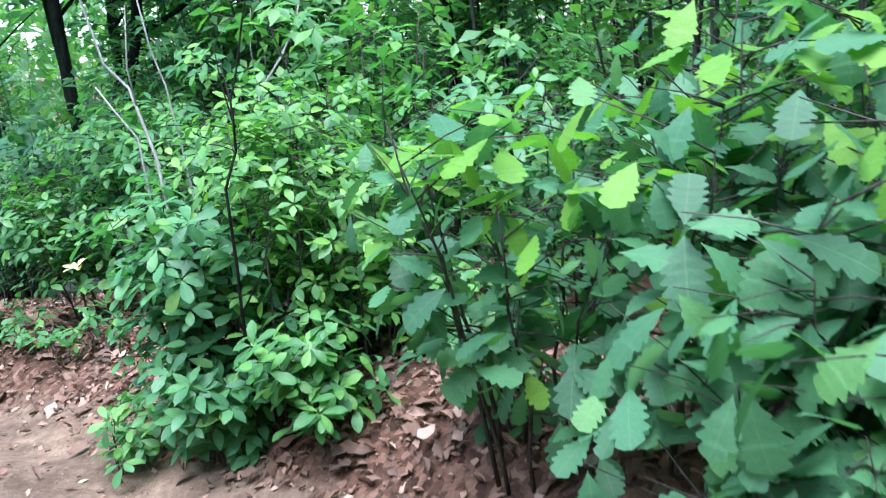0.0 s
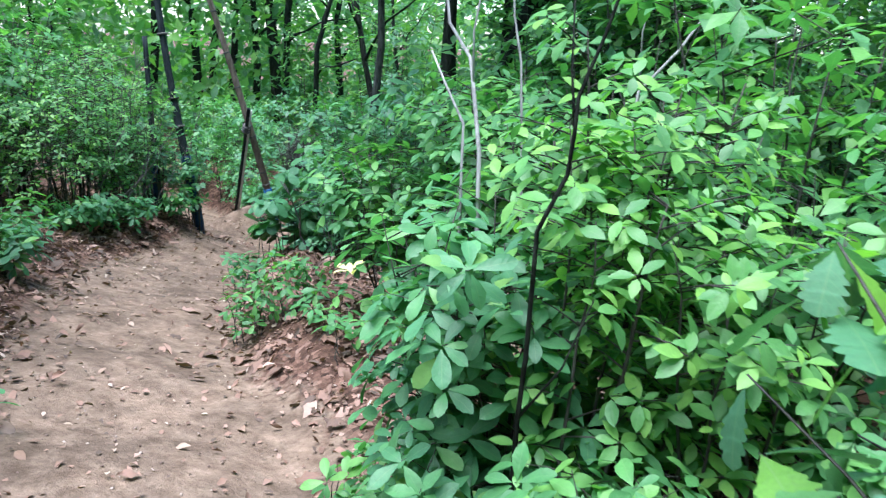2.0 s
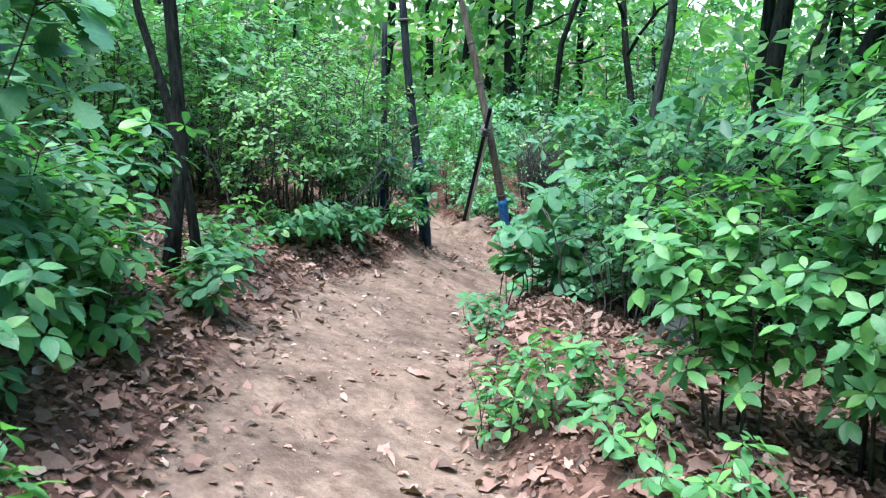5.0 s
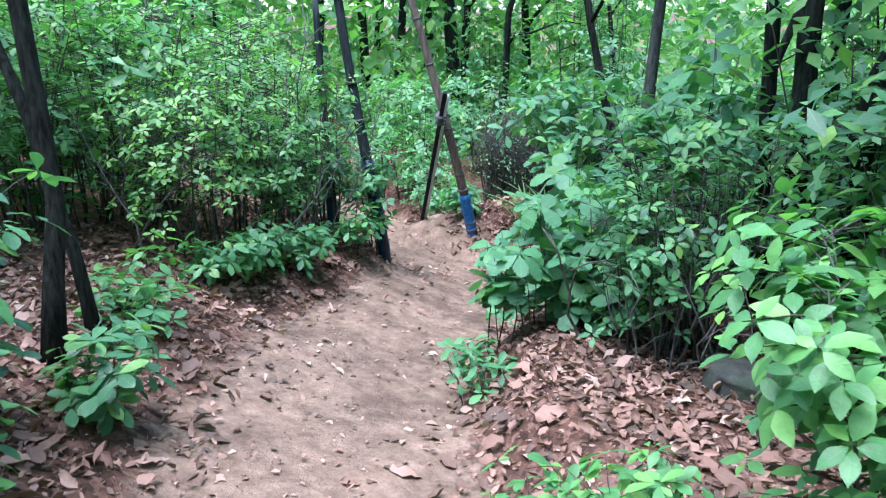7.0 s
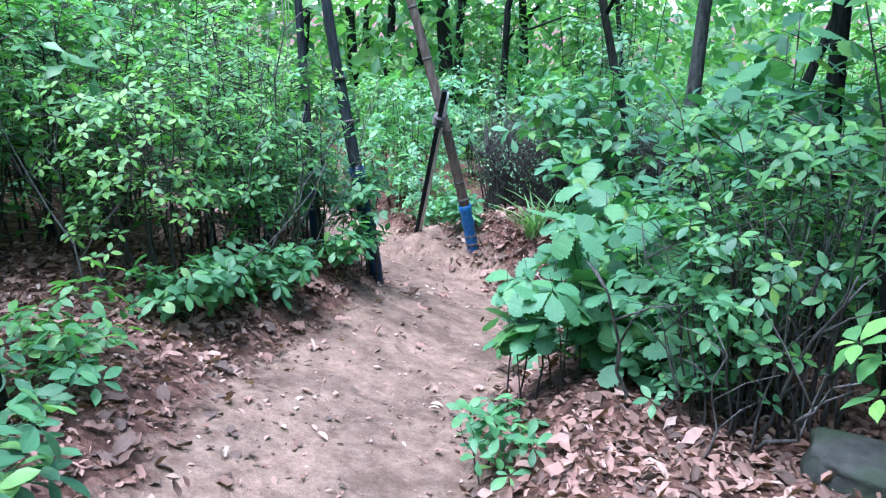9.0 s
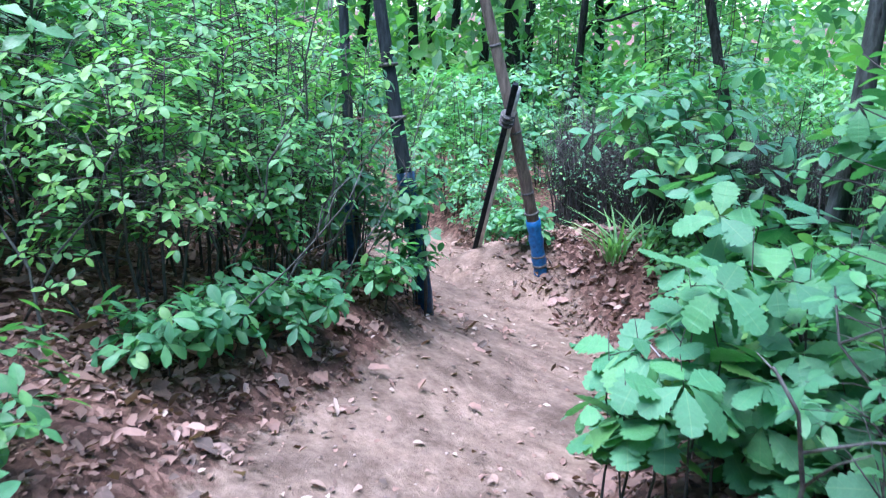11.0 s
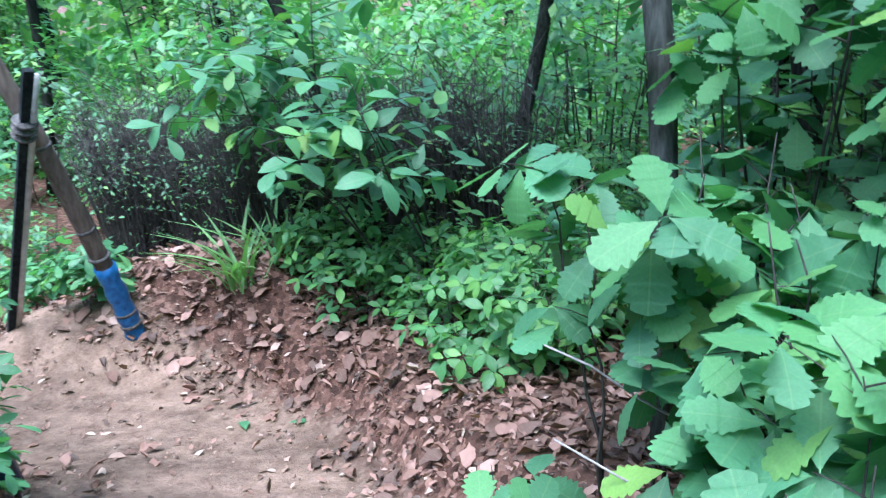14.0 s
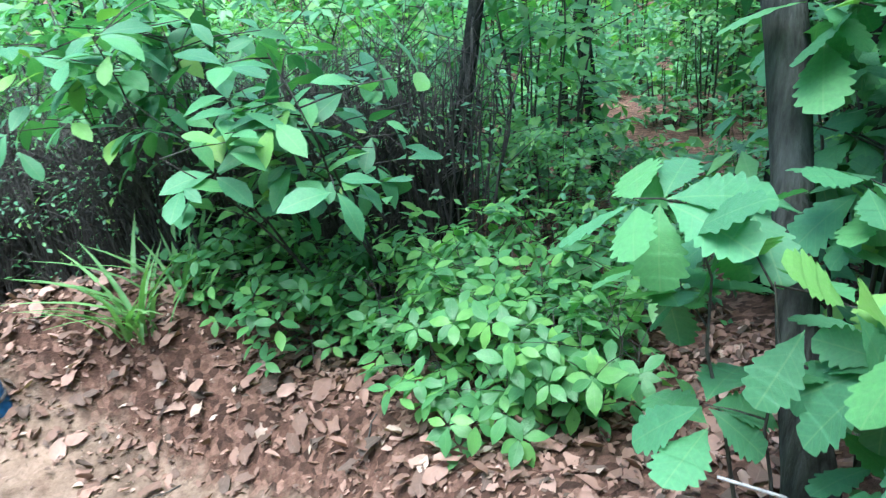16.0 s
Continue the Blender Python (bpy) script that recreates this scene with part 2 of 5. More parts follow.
def set_mesh(name, verts, faces, mat, smooth=True):
    me = bpy.data.meshes.new(name)
    me.from_pydata(verts, [], faces)
    me.materials.append(mat)
    if smooth:
        me.polygons.foreach_set("use_smooth", np.ones(len(me.polygons), dtype=bool))
    me.update()
    return me


def build_ground():
    xs, ys = axis(-11.0, 2.0, 0.075, 900), axis(0.5, 12.5, 0.075, 900)
    gx, gy = np.meshgrid(xs, ys)
    gz = height(gx, gy)
    rng = np.random.default_rng(4)
    near = (gx > -12) & (gx < 2.5) & (gy > 0) & (gy < 14)
    rough = rng.normal(0, 0.03, gx.shape)
    for _ in range(2):
        rough = (rough + np.roll(rough, 1, 0) + np.roll(rough, -1, 0)) / 3
        rough = (rough + np.roll(rough, 1, 1) + np.roll(rough, -1, 1)) / 3
    gz = gz + np.where(near, rough, 0)
    nx, ny = len(xs), len(ys)
    idx = np.arange(nx * ny).reshape(ny, nx)
    faces = np.stack([idx[:-1, :-1], idx[:-1, 1:], idx[1:, 1:], idx[1:, :-1]], -1).reshape(-1, 4)
    me = set_mesh("ground", np.stack([gx, gy, gz], -1).reshape(-1, 3).tolist(), faces.tolist(), MAT_GROUND)
    d, side = off_trail(gx, gy)
    d = d - 0.25 * ((side > 0) & (gx > -3.4)) * step(-3.6, -2.8, gx)
    worn = 1 - step(0.35, 1.0, d)
    at = me.attributes.new("worn", "FLOAT", "POINT")
    at.data.foreach_set("value", worn.reshape(-1).astype(np.float32))
    tagged(new("ground", me), "trodden earth path through brown leaf litter on a wooded slope", "ground", "", "structure")


build_ground()


# ---- plant kit ----
def part(name, me, parent, label="", kind=""):
    ob = new(name, me)
    ob.parent = parent
    return tagged(ob, label, "", "", kind)


def thing(name, at, label, category, group=""):
    ob = new(name)
    ob.empty_display_size = 0.1
    ob.location = at
    return tagged(ob, label, category, group)


class Tubes:
    """Tapered round stems gathered into one mesh."""

    def __init__(self):
        self.v, self.f = [], []

    def add(self, pts, radii, sides=6):
        pts = [Vector(p) for p in pts]
        start, side = len(self.v), Vector((1, 0.13, 0.07))
        for i, p in enumerate(pts):
            d = (pts[min(i + 1, len(pts) - 1)] - pts[max(i - 1, 0)]).normalized()
            u = side - d * side.dot(d)
            u = u.normalized() if u.length > 1e-4 else d.orthogonal().normalized()
            w = d.cross(u)
            side = u
            for k in range(sides):
                a = 2 * math.pi * k / sides
                self.v.append(p + (u * math.cos(a) + w * math.sin(a)) * radii[i])
        for i in range(len(pts) - 1):
            for k in range(sides):
                a, b = start + i * sides + k, start + i * sides + (k + 1) % sides
                self.f.append((a, b, b + sides, a + sides))
        self.f.append(tuple(range(start + sides - 1, start - 1, -1)))
        self.f.append(tuple(range(start + (len(pts) - 1) * sides, start + len(pts) * sides)))

    def mesh(self, name, mat):
        return set_mesh(name, self.v, self.f, mat)


def leaf_shape(length_pts, half, fold=0.18, droop=0.15, wave=0.0, cup=0.0):
    """A leaf of length 1 along x: a midrib, two halves raised from it, and a drooping tip. half: half widths along it."""
    n = len(length_pts)
    v = [(x, 0, -droop * x * x) for x in length_pts]
    for s in (1, -1):
        for i, (x, w) in enumerate(zip(length_pts, half)):
            v.append((x + 0.04 * w, s * w, -droop * x * x + fold * w + wave * math.sin(7 * i + s) - cup * w * w))
    f = []
    for i in range(n - 1):
        for s, o in ((1, n), (-1, 2 * n)):
            a, b, c, d = i, i + 1, o + i + 1, o + i
            q = (a, b, c, d) if s > 0 else (a, d, c, b)
            if i == 0 and half[0] < 1e-3:
                q = (a, b, c) if s > 0 else (a, c, b)
            elif i == n - 2 and half[-1] < 1e-3:
                q = (a, b, d) if s > 0 else (a, d, b)
            f.append(q)
    # drop doubled ends
    keep = [i for i in range(3 * n) if not ((i in (n, 2 * n) and half[0] < 1e-3) or (i in (2 * n - 1, 3 * n - 1) and half[-1] < 1e-3))]
    rank = {k: j for j, k in enumerate(keep)}
    return np.array([v[k] for k in keep]), [tuple(rank[k] for k in q) for q in f]


TINY = leaf_shape((0, 0.55, 1), (0, 0.25, 0), 0.25, 0.2)
OVAL = leaf_shape((0, 0.22, 0.5, 0.78, 1), (0, 0.17, 0.255, 0.175, 0), 0.18, 0.2)
OBOVATE = leaf_shape((0, 0.15, 0.38, 0.6, 0.8, 0.92, 1), (0, 0.07, 0.17, 0.23, 0.195, 0.105, 0), 0.16, 0.22, 0.006)
DRY = leaf_shape((0, 0.12, 0.3, 0.5, 0.72, 0.9, 1), (0, 0.1, 0.17, 0.26, 0.22, 0.15, 0), 0.35, 0.3, 0.06, 1.3)
DRY_CURLED = leaf_shape((0, 0.2, 0.5, 0.8, 1), (0, 0.17, 0.22, 0.14, 0), 1.1, -0.35, 0.05, 0.3)
DRY_BIT = leaf_shape((0, 0.45, 1), (0.1, 0.3, 0), 0.3, 0.2, 0.05)
POINTED = leaf_shape((0, 0.1, 0.25, 0.42, 0.6, 0.78, 0.91, 1), (0, 0.085, 0.19, 0.25, 0.24, 0.16, 0.065, 0), 0.14, 0.24, 0.003)


def oak_shape(rng, lobes=7, wide=0.3, deep=0.8):
    """An oak leaf, widest past its middle and narrow at the stalk, with round forward teeth."""
    xs, ws = [0, 0.05], [0.006, 0.014]
    for i in range(lobes):
        size = rng.uniform(0.92, 1.08)
        for at, k in ((0.0, deep), (0.3, 0.5 + 0.5 * deep), (0.62, 1.05), (0.9, 0.97)):
            t = (i + at) / lobes
            if t < 0.64:
                w = 0.1 + 0.9 * math.sin(math.pi / 2 * t / 0.64) ** 1.25
            else:
                w = math.sqrt(max(0.0, 1 - ((t - 0.64) / 0.41) ** 2.2))
            xs.append(0.06 + 0.9 * t + 0.02 * (k - 0.9))
            ws.append(max(0.015, wide * w * (1 + (k * size - 1) * min(1.0, 0.3 + 1.2 * t))))
    xs.append(1.0), ws.append(0)
    return leaf_shape(tuple(xs), tuple(ws), rng.uniform(0.05, 0.22), rng.uniform(0.04, 0.26), 0.006, 0.25)


def leaves_mesh(name, shape, spots, mat, crumple=0.009):
    """Many leaves in one mesh. spots: rows of place, direction, upper side, length."""
    tv, tf = shape
    P = np.array([s[0] for s in spots], float)
    D = np.array([s[1] for s in spots], float)
    U = np.array([s[2] for s in spots], float)
    S = np.array([s[3] for s in spots], float)
    D /= np.linalg.norm(D, axis=1, keepdims=True) + 1e-9
    Y = np.cross(U, D)
    Y /= np.linalg.norm(Y, axis=1, keepdims=True) + 1e-9
    Z = np.cross(D, Y)
    V = P[:, None] + S[:, None, None] * (tv[None, :, :1] * D[:, None] + tv[None, :, 1:2] * Y[:, None] + tv[None, :, 2:] * Z[:, None])
    n, k = len(spots), len(tv)
    V = V + np.random.default_rng(n).normal(0, 1, V.shape) * (S * crumple)[:, None, None]
    loops = np.concatenate([np.array(q) for q in tf])
    sizes = np.array([len(q) for q in tf])
    allloops = (loops[None] + (np.arange(n) * k)[:, None]).reshape(-1)
    allsizes = np.tile(sizes, n)
    starts = np.concatenate([[0], np.cumsum(allsizes)[:-1]])
    me = bpy.data.meshes.new(name)
    me.vertices.add(n * k)
    me.vertices.foreach_set("co", V.reshape(-1))
    me.loops.add(len(allloops))
    me.loops.foreach_set("vertex_index", allloops)
    me.polygons.add(len(allsizes))
    me.polygons.foreach_set("loop_start", starts)
    me.update(calc_edges=True)
    me.materials.append(mat)
    me.polygons.foreach_set("use_smooth", np.ones(len(allsizes), dtype=bool))
    own = me.attributes.new("leaf", "FLOAT_VECTOR", "POINT")
    own.data.foreach_set("vector", np.tile(tv, (n, 1)).astype(np.float32).reshape(-1))
    return me


def leaf_matrix(p, d, u, s):
    d = Vector(d).normalized()
    y = Vector(u).cross(d)
    y = y.normalized() if y.length > 1e-4 else d.orthogonal().normalized()
    z = d.cross(y)
    return Matrix.Translation(p) @ Matrix((d, y, z)).transposed().to_4x4() @ Matrix.Scale(s, 4)


def bend(a, b, lift, n=6, rng=None, jit=0.0):
    """A curved line from a to b that first rises."""
    a, b = Vector(a), Vector(b)
    c = a.lerp(b, 0.35) + Vector((0, 0, lift))
    out = []
    for i in range(n):
        t = i / (n - 1)
        p = a * (1 - t) ** 2 + c * 2 * t * (1 - t) + b * t * t
        if rng and 0 < i < n - 1:
            p += Vector((rng.uniform(-jit, jit), rng.uniform(-jit, jit), rng.uniform(-jit, jit)))
        out.append(p)
    return out


def whorl(spots, p, axis_dir, count, size, rng, tilt=(68, 96), droop=0.15):
    """A rosette of leaves spread out flat round a twig's end, with a smaller pair below it."""
    a = Vector(axis_dir).normalized()
    u = a.orthogonal().normalized()
    w = a.cross(u)
    spin = rng.uniform(0, 6.28)
    for i in range(count):
        ang = spin + 6.283 * i / count + rng.uniform(-0.3, 0.3)
        t = radians(rng.uniform(tilt[0] - 8, tilt[1] + 8))
        rad = u * math.cos(ang) + w * math.sin(ang)
        d = a * math.cos(t) + rad * math.sin(t) + Vector((rng.uniform(-0.1, 0.1), rng.uniform(-0.1, 0.1), -droop * rng.random()))
        up = a + rad * -0.15 + Vector((rng.uniform(-0.25, 0.25), rng.uniform(-0.25, 0.25), 0.4))
        back = rng.uniform(0, 0.12) if rng.random() < 0.75 else rng.uniform(0.3, 0.8)
        spots.append((Vector(p) + rad * 0.008 - a * size * back, d, up, size * rng.choice((0.62, 0.85, 0.95, 1.0, 1.08, 1.18))))


def clear_of_path(base, p, room=0.5):
    """True where a leaf would not hang into the walker's way."""
    d, _ = off_trail(base[0] + p[0], base[1] + p[1])
    return float(d) > room


def grow(base, tall, spread, stems, tips, rng, lean=(0, 0), low=0.25, twig=0.3, free=0.5, flat=0.45, light=False):
    """Stems and twigs of a shrub about the origin; returns the tubes and the twig ends with their directions."""
    sets, ends, fine = [], [], Tubes()
    for i in range(stems):
        tubes = Tubes()
        a = 6.283 * (i + rng.random() * 0.8) / stems
        r = spread * rng.uniform(0.25, 0.75)
        top = Vector((r * math.cos(a) + lean[0], r * math.sin(a) + lean[1], tall * rng.uniform(0.7, 1.0)))
        line = bend(((0.03 + 0.16 * spread) * math.cos(a), (0.03 + 0.16 * spread) * math.sin(a), -0.06), top, tall * 0.18, 7, rng, 0.02)
        if not all(clear_of_path(base, p, free * 0.8) for p in line):
            continue
        r0 = 0.003 + 0.0042 * tall * rng.uniform(0.7, 1.2)
        sets.append(tubes)
        tubes.add(line, [r0 * (1 - 0.75 * k / 6) for k in range(7)], 4 if light else 6)
        for _ in range(tips // stems):
            t = rng.uniform(low, 1.0) ** 0.8
            k = min(5, int(t * 6))
            s = line[k].lerp(line[k + 1], t * 6 - k)
            b = rng.uniform(0, 6.283)
            reach = twig * rng.uniform(0.4, 1.25) * (0.6 + 0.8 * spread)
            d = Vector((math.cos(b), math.sin(b), rng.uniform(-0.1, 0.9) * flat + 0.15)) + (Vector((top.x, top.y, 0)) - Vector((0, 0, 0))) * 0.3
            e = s + d.normalized() * reach
            if not clear_of_path(base, e, free) or e.z + base[2] < h_at(base[0] + e.x, base[1] + e.y) + 0.03:
                continue
            m = s.lerp(e, 0.5) + Vector((0, 0, 0.04 * reach))
            if not light:
                fine.add((s, m, e), (r0 * 0.4, r0 * 0.3, r0 * 0.2), 3)
            elif rng.random() < 0.45:
                fine.add((s, e), (r0 * 0.45, r0 * 0.2), 3)
            ends.append((e, (e - m).normalized() * 0.42 + Vector((rng.uniform(-0.15, 0.15), rng.uniform(-0.15, 0.15), 0.8))))
            if rng.random() < 0.5 and reach > 0.12:
                ends.append((m, (m - s).normalized() * 0.4 + Vector((0, 0, 0.8))))
    return sets, ends, fine


def shrub(name, x, y, tall, spread, label, stems=6, tips=60, leaf=0.09, count=5, shape=OBOVATE, mat=None, seed=1, lean=(0, 0), low=0.2, twig=0.3, free=0.5, category="shrub", group="", flat=0.45, tilt=(68, 96), joined=False, bark=None):
    rng = random.Random(seed)
    base = (x, y, h_at(x, y))
    ob = thing(name, base, label, category, group)
    sets, ends, fine = grow(base, tall, spread, stems, tips, rng, lean, low, twig, free, flat, joined)
    spots = []
    for p, d in ends:
        sway = Vector((rng.uniform(-0.4, 0.4), rng.uniform(-0.4, 0.4), 0)) + Vector((p.x, p.y, 0)) * (0.35 / max(spread, 0.2))
        if not bark or rng.random() < 0.12:
            whorl(spots, p, d + sway, max(2, count + rng.choice((-1, 0, 0, 1))), leaf, rng, tilt)
    if joined:
        whole = Tubes()
        for s in sets + [fine]:
            k = len(whole.v)
            whole.v += s.v
            whole.f += [tuple(q + k for q in f) for f in s.f]
        part("branchwork", whole.mesh("branchwork", bark or MAT_TWIG), ob, "", "stuff")
    else:
        for s in sets:
            part("stem", s.mesh("stem", MAT_TWIG), ob)
        if fine.v:
            part("twigwork", fine.mesh("twigwork", MAT_TWIG), ob, "", "stuff")
    if spots:
        part("foliage", leaves_mesh("foliage", shape, spots, mat or MAT_SHRUB), ob, "", "stuff")
    return ob


def bare_stems(ob, tall, spread, count, seed, lean=0.75):
    """Leafless crooked grey stems that rise through a bush, each with a few side twigs."""
    rng = random.Random(seed)
    for _ in range(count):
        a, r = rng.uniform(0, 6.283), spread * rng.uniform(0.1, 0.8)
        x, y = r * math.cos(a), r * math.sin(a)
        z = h_at(ob.location.x + x, ob.location.y + y) - ob.location.z - 0.04
        lx, ly, top = rng.uniform(-lean, lean), rng.uniform(-lean, lean), tall * rng.uniform(0.5, 1.1)
        line = [Vector((x + lx * k / 6 + rng.uniform(-0.05, 0.05), y + ly * k / 6 + rng.uniform(-0.05, 0.05), z + top * k / 6)) for k in range(7)]
        r0 = rng.uniform(0.005, 0.011)
        t = Tubes()
        t.add(line, [r0 * (1 - 0.11 * k) for k in range(7)], 5)
        for k in range(2, 6):
            b = rng.uniform(0, 6.283)
            e = line[k] + Vector((math.cos(b), math.sin(b), rng.uniform(0.4, 1.2))) * rng.uniform(0.12, 0.3)
            t.add((line[k], line[k].lerp(e, 0.5) + Vector((0, 0, 0.02)), e), (r0 * 0.5, r0 * 0.35, r0 * 0.15), 4)
        part("bare_stem", t.mesh("bare_stem", MAT_STEM), ob)


def leafy_plant(name, x, y, tall, spread, label, stems, tips, leaf, count, shapes, seed, category, lean=(0, 0), low=0.3, twig=0.3, free=0.5, flat=0.45, tilt=(60, 100), base_z=None, limit=290, bark=None, young=()):
    """A sapling whose large leaves can be told apart: each leaf is a part of its own."""
    rng = random.Random(seed)
    base = (x, y, h_at(x, y) if base_z is None else base_z)
    ob = thing(name, base, label, category)
    sets, ends, fine = grow(base, tall, spread, stems, tips, rng, lean, low, twig, free, flat)
    for s in sets:
        part("stem", s.mesh("stem", bark or MAT_TWIG), ob)
    if fine.v:
        part("twigwork", fine.mesh("twigwork", bark or MAT_TWIG), ob, "", "stuff")
    spots = []
    for p, d in ends:
        sway = Vector((rng.uniform(-0.5, 0.5), rng.uniform(-0.5, 0.5), 0))
        whorl(spots, p, d + sway, max(2, count + rng.choice((-1, 0, 1))), leaf, rng, tilt, 0.3)
    rng.shuffle(spots)
    for s in spots[:limit]:
        fresh = young and rng.random() < (0.42 if s[0][2] > 0.72 * tall else 0.02)
        lf = part("leaf", rng.choice(young if fresh else shapes), ob)
        lf.matrix_local = leaf_matrix(*s)
    return ob


def shape_mesh(name, shape, mat):
    return set_mesh(name, shape[0].tolist(), shape[1], mat)


lrng = random.Random(11)
OAK_LEAVES = [shape_mesh("oak_leaf", oak_shape(lrng, lrng.choice((5, 6, 6)), lrng.uniform(0.29, 0.36), 0.7), MAT_OAK) for _ in range(5)]
YOUNG_OAK = [shape_mesh("oak_leaf", oak_shape(lrng, lrng.choice((6, 7)), lrng.uniform(0.24, 0.3), 0.76), MAT_OAK_YOUNG) for _ in range(3)]
BROAD_OAK = [shape_mesh("oak_leaf", oak_shape(lrng, lrng.choice((7, 8)), lrng.uniform(0.3, 0.36), 0.8), MAT_BROAD) for _ in range(4)]
BROAD = [shape_mesh("broad_leaf", OBOVATE, MAT_BROAD), shape_mesh("broad_leaf", leaf_shape((0, 0.1, 0.3, 0.55, 0.8, 1), (0, 0.04, 0.16, 0.25, 0.18, 0), 0.15, 0.38, 0.015), MAT_BROAD)]

# ---- large trees ----


def tree(name, line, radii, label, seed, crown=True, mat=None, limbs=7, leaf=0.13, reach=2.0, leaves=1500, group="", from_top=0.45):
    """A trunk along a line of points, limbs from its upper part, and a crown of leaf sprays."""
    rng = random.Random(seed)
    base = Vector(line[0])
    pts = [Vector(p) - base for p in line]
    ob = thing(name, base, label, "tree", group)
    fine, rad = [], []
    for i in range(len(pts) - 1):
        steps = max(2, int((pts[i + 1] - pts[i]).length / 0.25))
        for k in range(steps):
            t = k / steps
            wob = 0.05 * radii[i]
            fine.append(pts[i].lerp(pts[i + 1], t) + Vector((rng.uniform(-wob, wob), rng.uniform(-wob, wob), 0)))
            rad.append((radii[i] * (1 - t) + radii[i + 1] * t) * rng.uniform(0.95, 1.05))
    fine.append(pts[-1]), rad.append(radii[-1])
    rad[0] *= 1.35
    fine[0] = fine[0] - Vector((0, 0, 0.12))
    if len(rad) > 1:
        rad[1] *= 1.1
    t = Tubes()
    t.add(fine, rad, 10)
    part("trunk", t.mesh("trunk", mat or MAT_BARK), ob)
    if not crown:
        return ob
    spots = []
    n = len(fine)
    for i in range(limbs):
        k = min(n - 1, int(n * (from_top + (1 - from_top) * (i + rng.random()) / limbs)))
        a = 2.4 * i + rng.uniform(-0.4, 0.4)
        r = reach * rng.uniform(0.55, 1.1)
        e = fine[k] + Vector((r * math.cos(a), r * math.sin(a), rng.uniform(0.3, 1.3)))
        limb = bend(fine[k], e, 0.3, 6, rng, 0.06)
        bt = Tubes()
        bt.add(limb, [rad[k] * 0.5 * (1 - 0.8 * j / 5) + 0.004 for j in range(6)], 5)
        part("limb", bt.mesh("limb", mat or MAT_BARK), ob)
        for _ in range(int(leaves / limbs / 5)):
            j = rng.randint(2, 5)
            p = limb[j] + Vector((rng.gauss(0, 0.34), rng.gauss(0, 0.34), rng.gauss(0, 0.2))) * (reach / 2.0)
            whorl(spots, p, (rng.uniform(-0.5, 0.5), rng.uniform(-0.5, 0.5), 1), 5, leaf, rng)
    part("crown", leaves_mesh("crown", TINY, spots, MAT_CANOPY), ob, "", "stuff")
    return ob


def up(x, y, dx=0.0, dy=0.0, tall=7.0, bow=0.1, seed=0):
    rng = random.Random(seed)
    z = h_at(x, y)
    return [(x + dx * k / 4 + rng.uniform(-bow, bow) * (k > 0), y + dy * k / 4 + rng.uniform(-bow, bow) * (k > 0), z + tall * k / 4) for k in range(5)]


# slender trees on the upper side of the bend
tree("tree", [(-6.53, 5.1, h_at(-6.53, 5.1)), (-6.59, 5.25, 0.47), (-6.75, 5.28, 1.35), (-6.85, 5.2, 2.4), (-6.8, 5.1, 5.5)], (0.05, 0.043, 0.04, 0.035, 0.02), "slender dark-barked tree standing in leaf litter beside the path", 3, reach=1.5, leaves=900, from_top=0.6)
tree("tree", [(-6.75, 5.42, h_at(-6.75, 5.42)), (-6.78, 5.38, 0.16), (-7.06, 5.36, 0.84), (-7.3, 5.31, 1.34), (-7.9, 5.2, 3.6)], (0.035, 0.032, 0.03, 0.026, 0.012), "thin crooked dark tree beside a thicker one", 13, reach=1.0, leaves=500, from_top=0.6)
# dark trunks behind the bushes on the lower side; unseen wide crowns added for shade
tree("tree", [(-4.14, 8.45, h_at(-4.14, 8.45)), (-4.37, 8.53, 0.15), (-4.47, 8.7, 1.27), (-4.5, 8.85, 3.0), (-4.3, 9.1, 7.0)], (0.088, 0.07, 0.064, 0.056, 0.03), "dark straight tree trunk with deeply furrowed bark", 4, reach=3.2, leaves=4200, leaf=0.19, from_top=0.33)
tree("tree", [(-3.95, 8.76, h_at(-3.95, 8.76)), (-4.15, 8.82, 0.31), (-4.12, 8.95, 0.9), (-3.85, 9.1, 1.8), (-3.2, 9.6, 6.0)], (0.11, 0.08, 0.072, 0.06, 0.03), "leaning dark tree trunk with rough black bark", 5, reach=3.2, leaves=4200, leaf=0.19, from_top=0.33)
tree("tree", up(-4.9, 9.7, -0.5, 0.4, 6.5, 0.06, 3), (0.06, 0.055, 0.05, 0.04, 0.02), "thin dark tree among the undergrowth", 6, leaves=900)
# grey trunk near the turn of the way
tree("tree", [(-5.66, 8.8, h_at(-5.66, 8.8)), (-5.69, 8.93, -0.37), (-5.68, 9.15, 0.42), (-5.75, 9.4, 1.4), (-6.1, 9.8, 5.0)], (0.068, 0.054, 0.048, 0.042, 0.02), "grey-barked oak trunk with broad leaves round its foot", 7, mat=MAT_GREYBARK, reach=1.7, from_top=0.55)
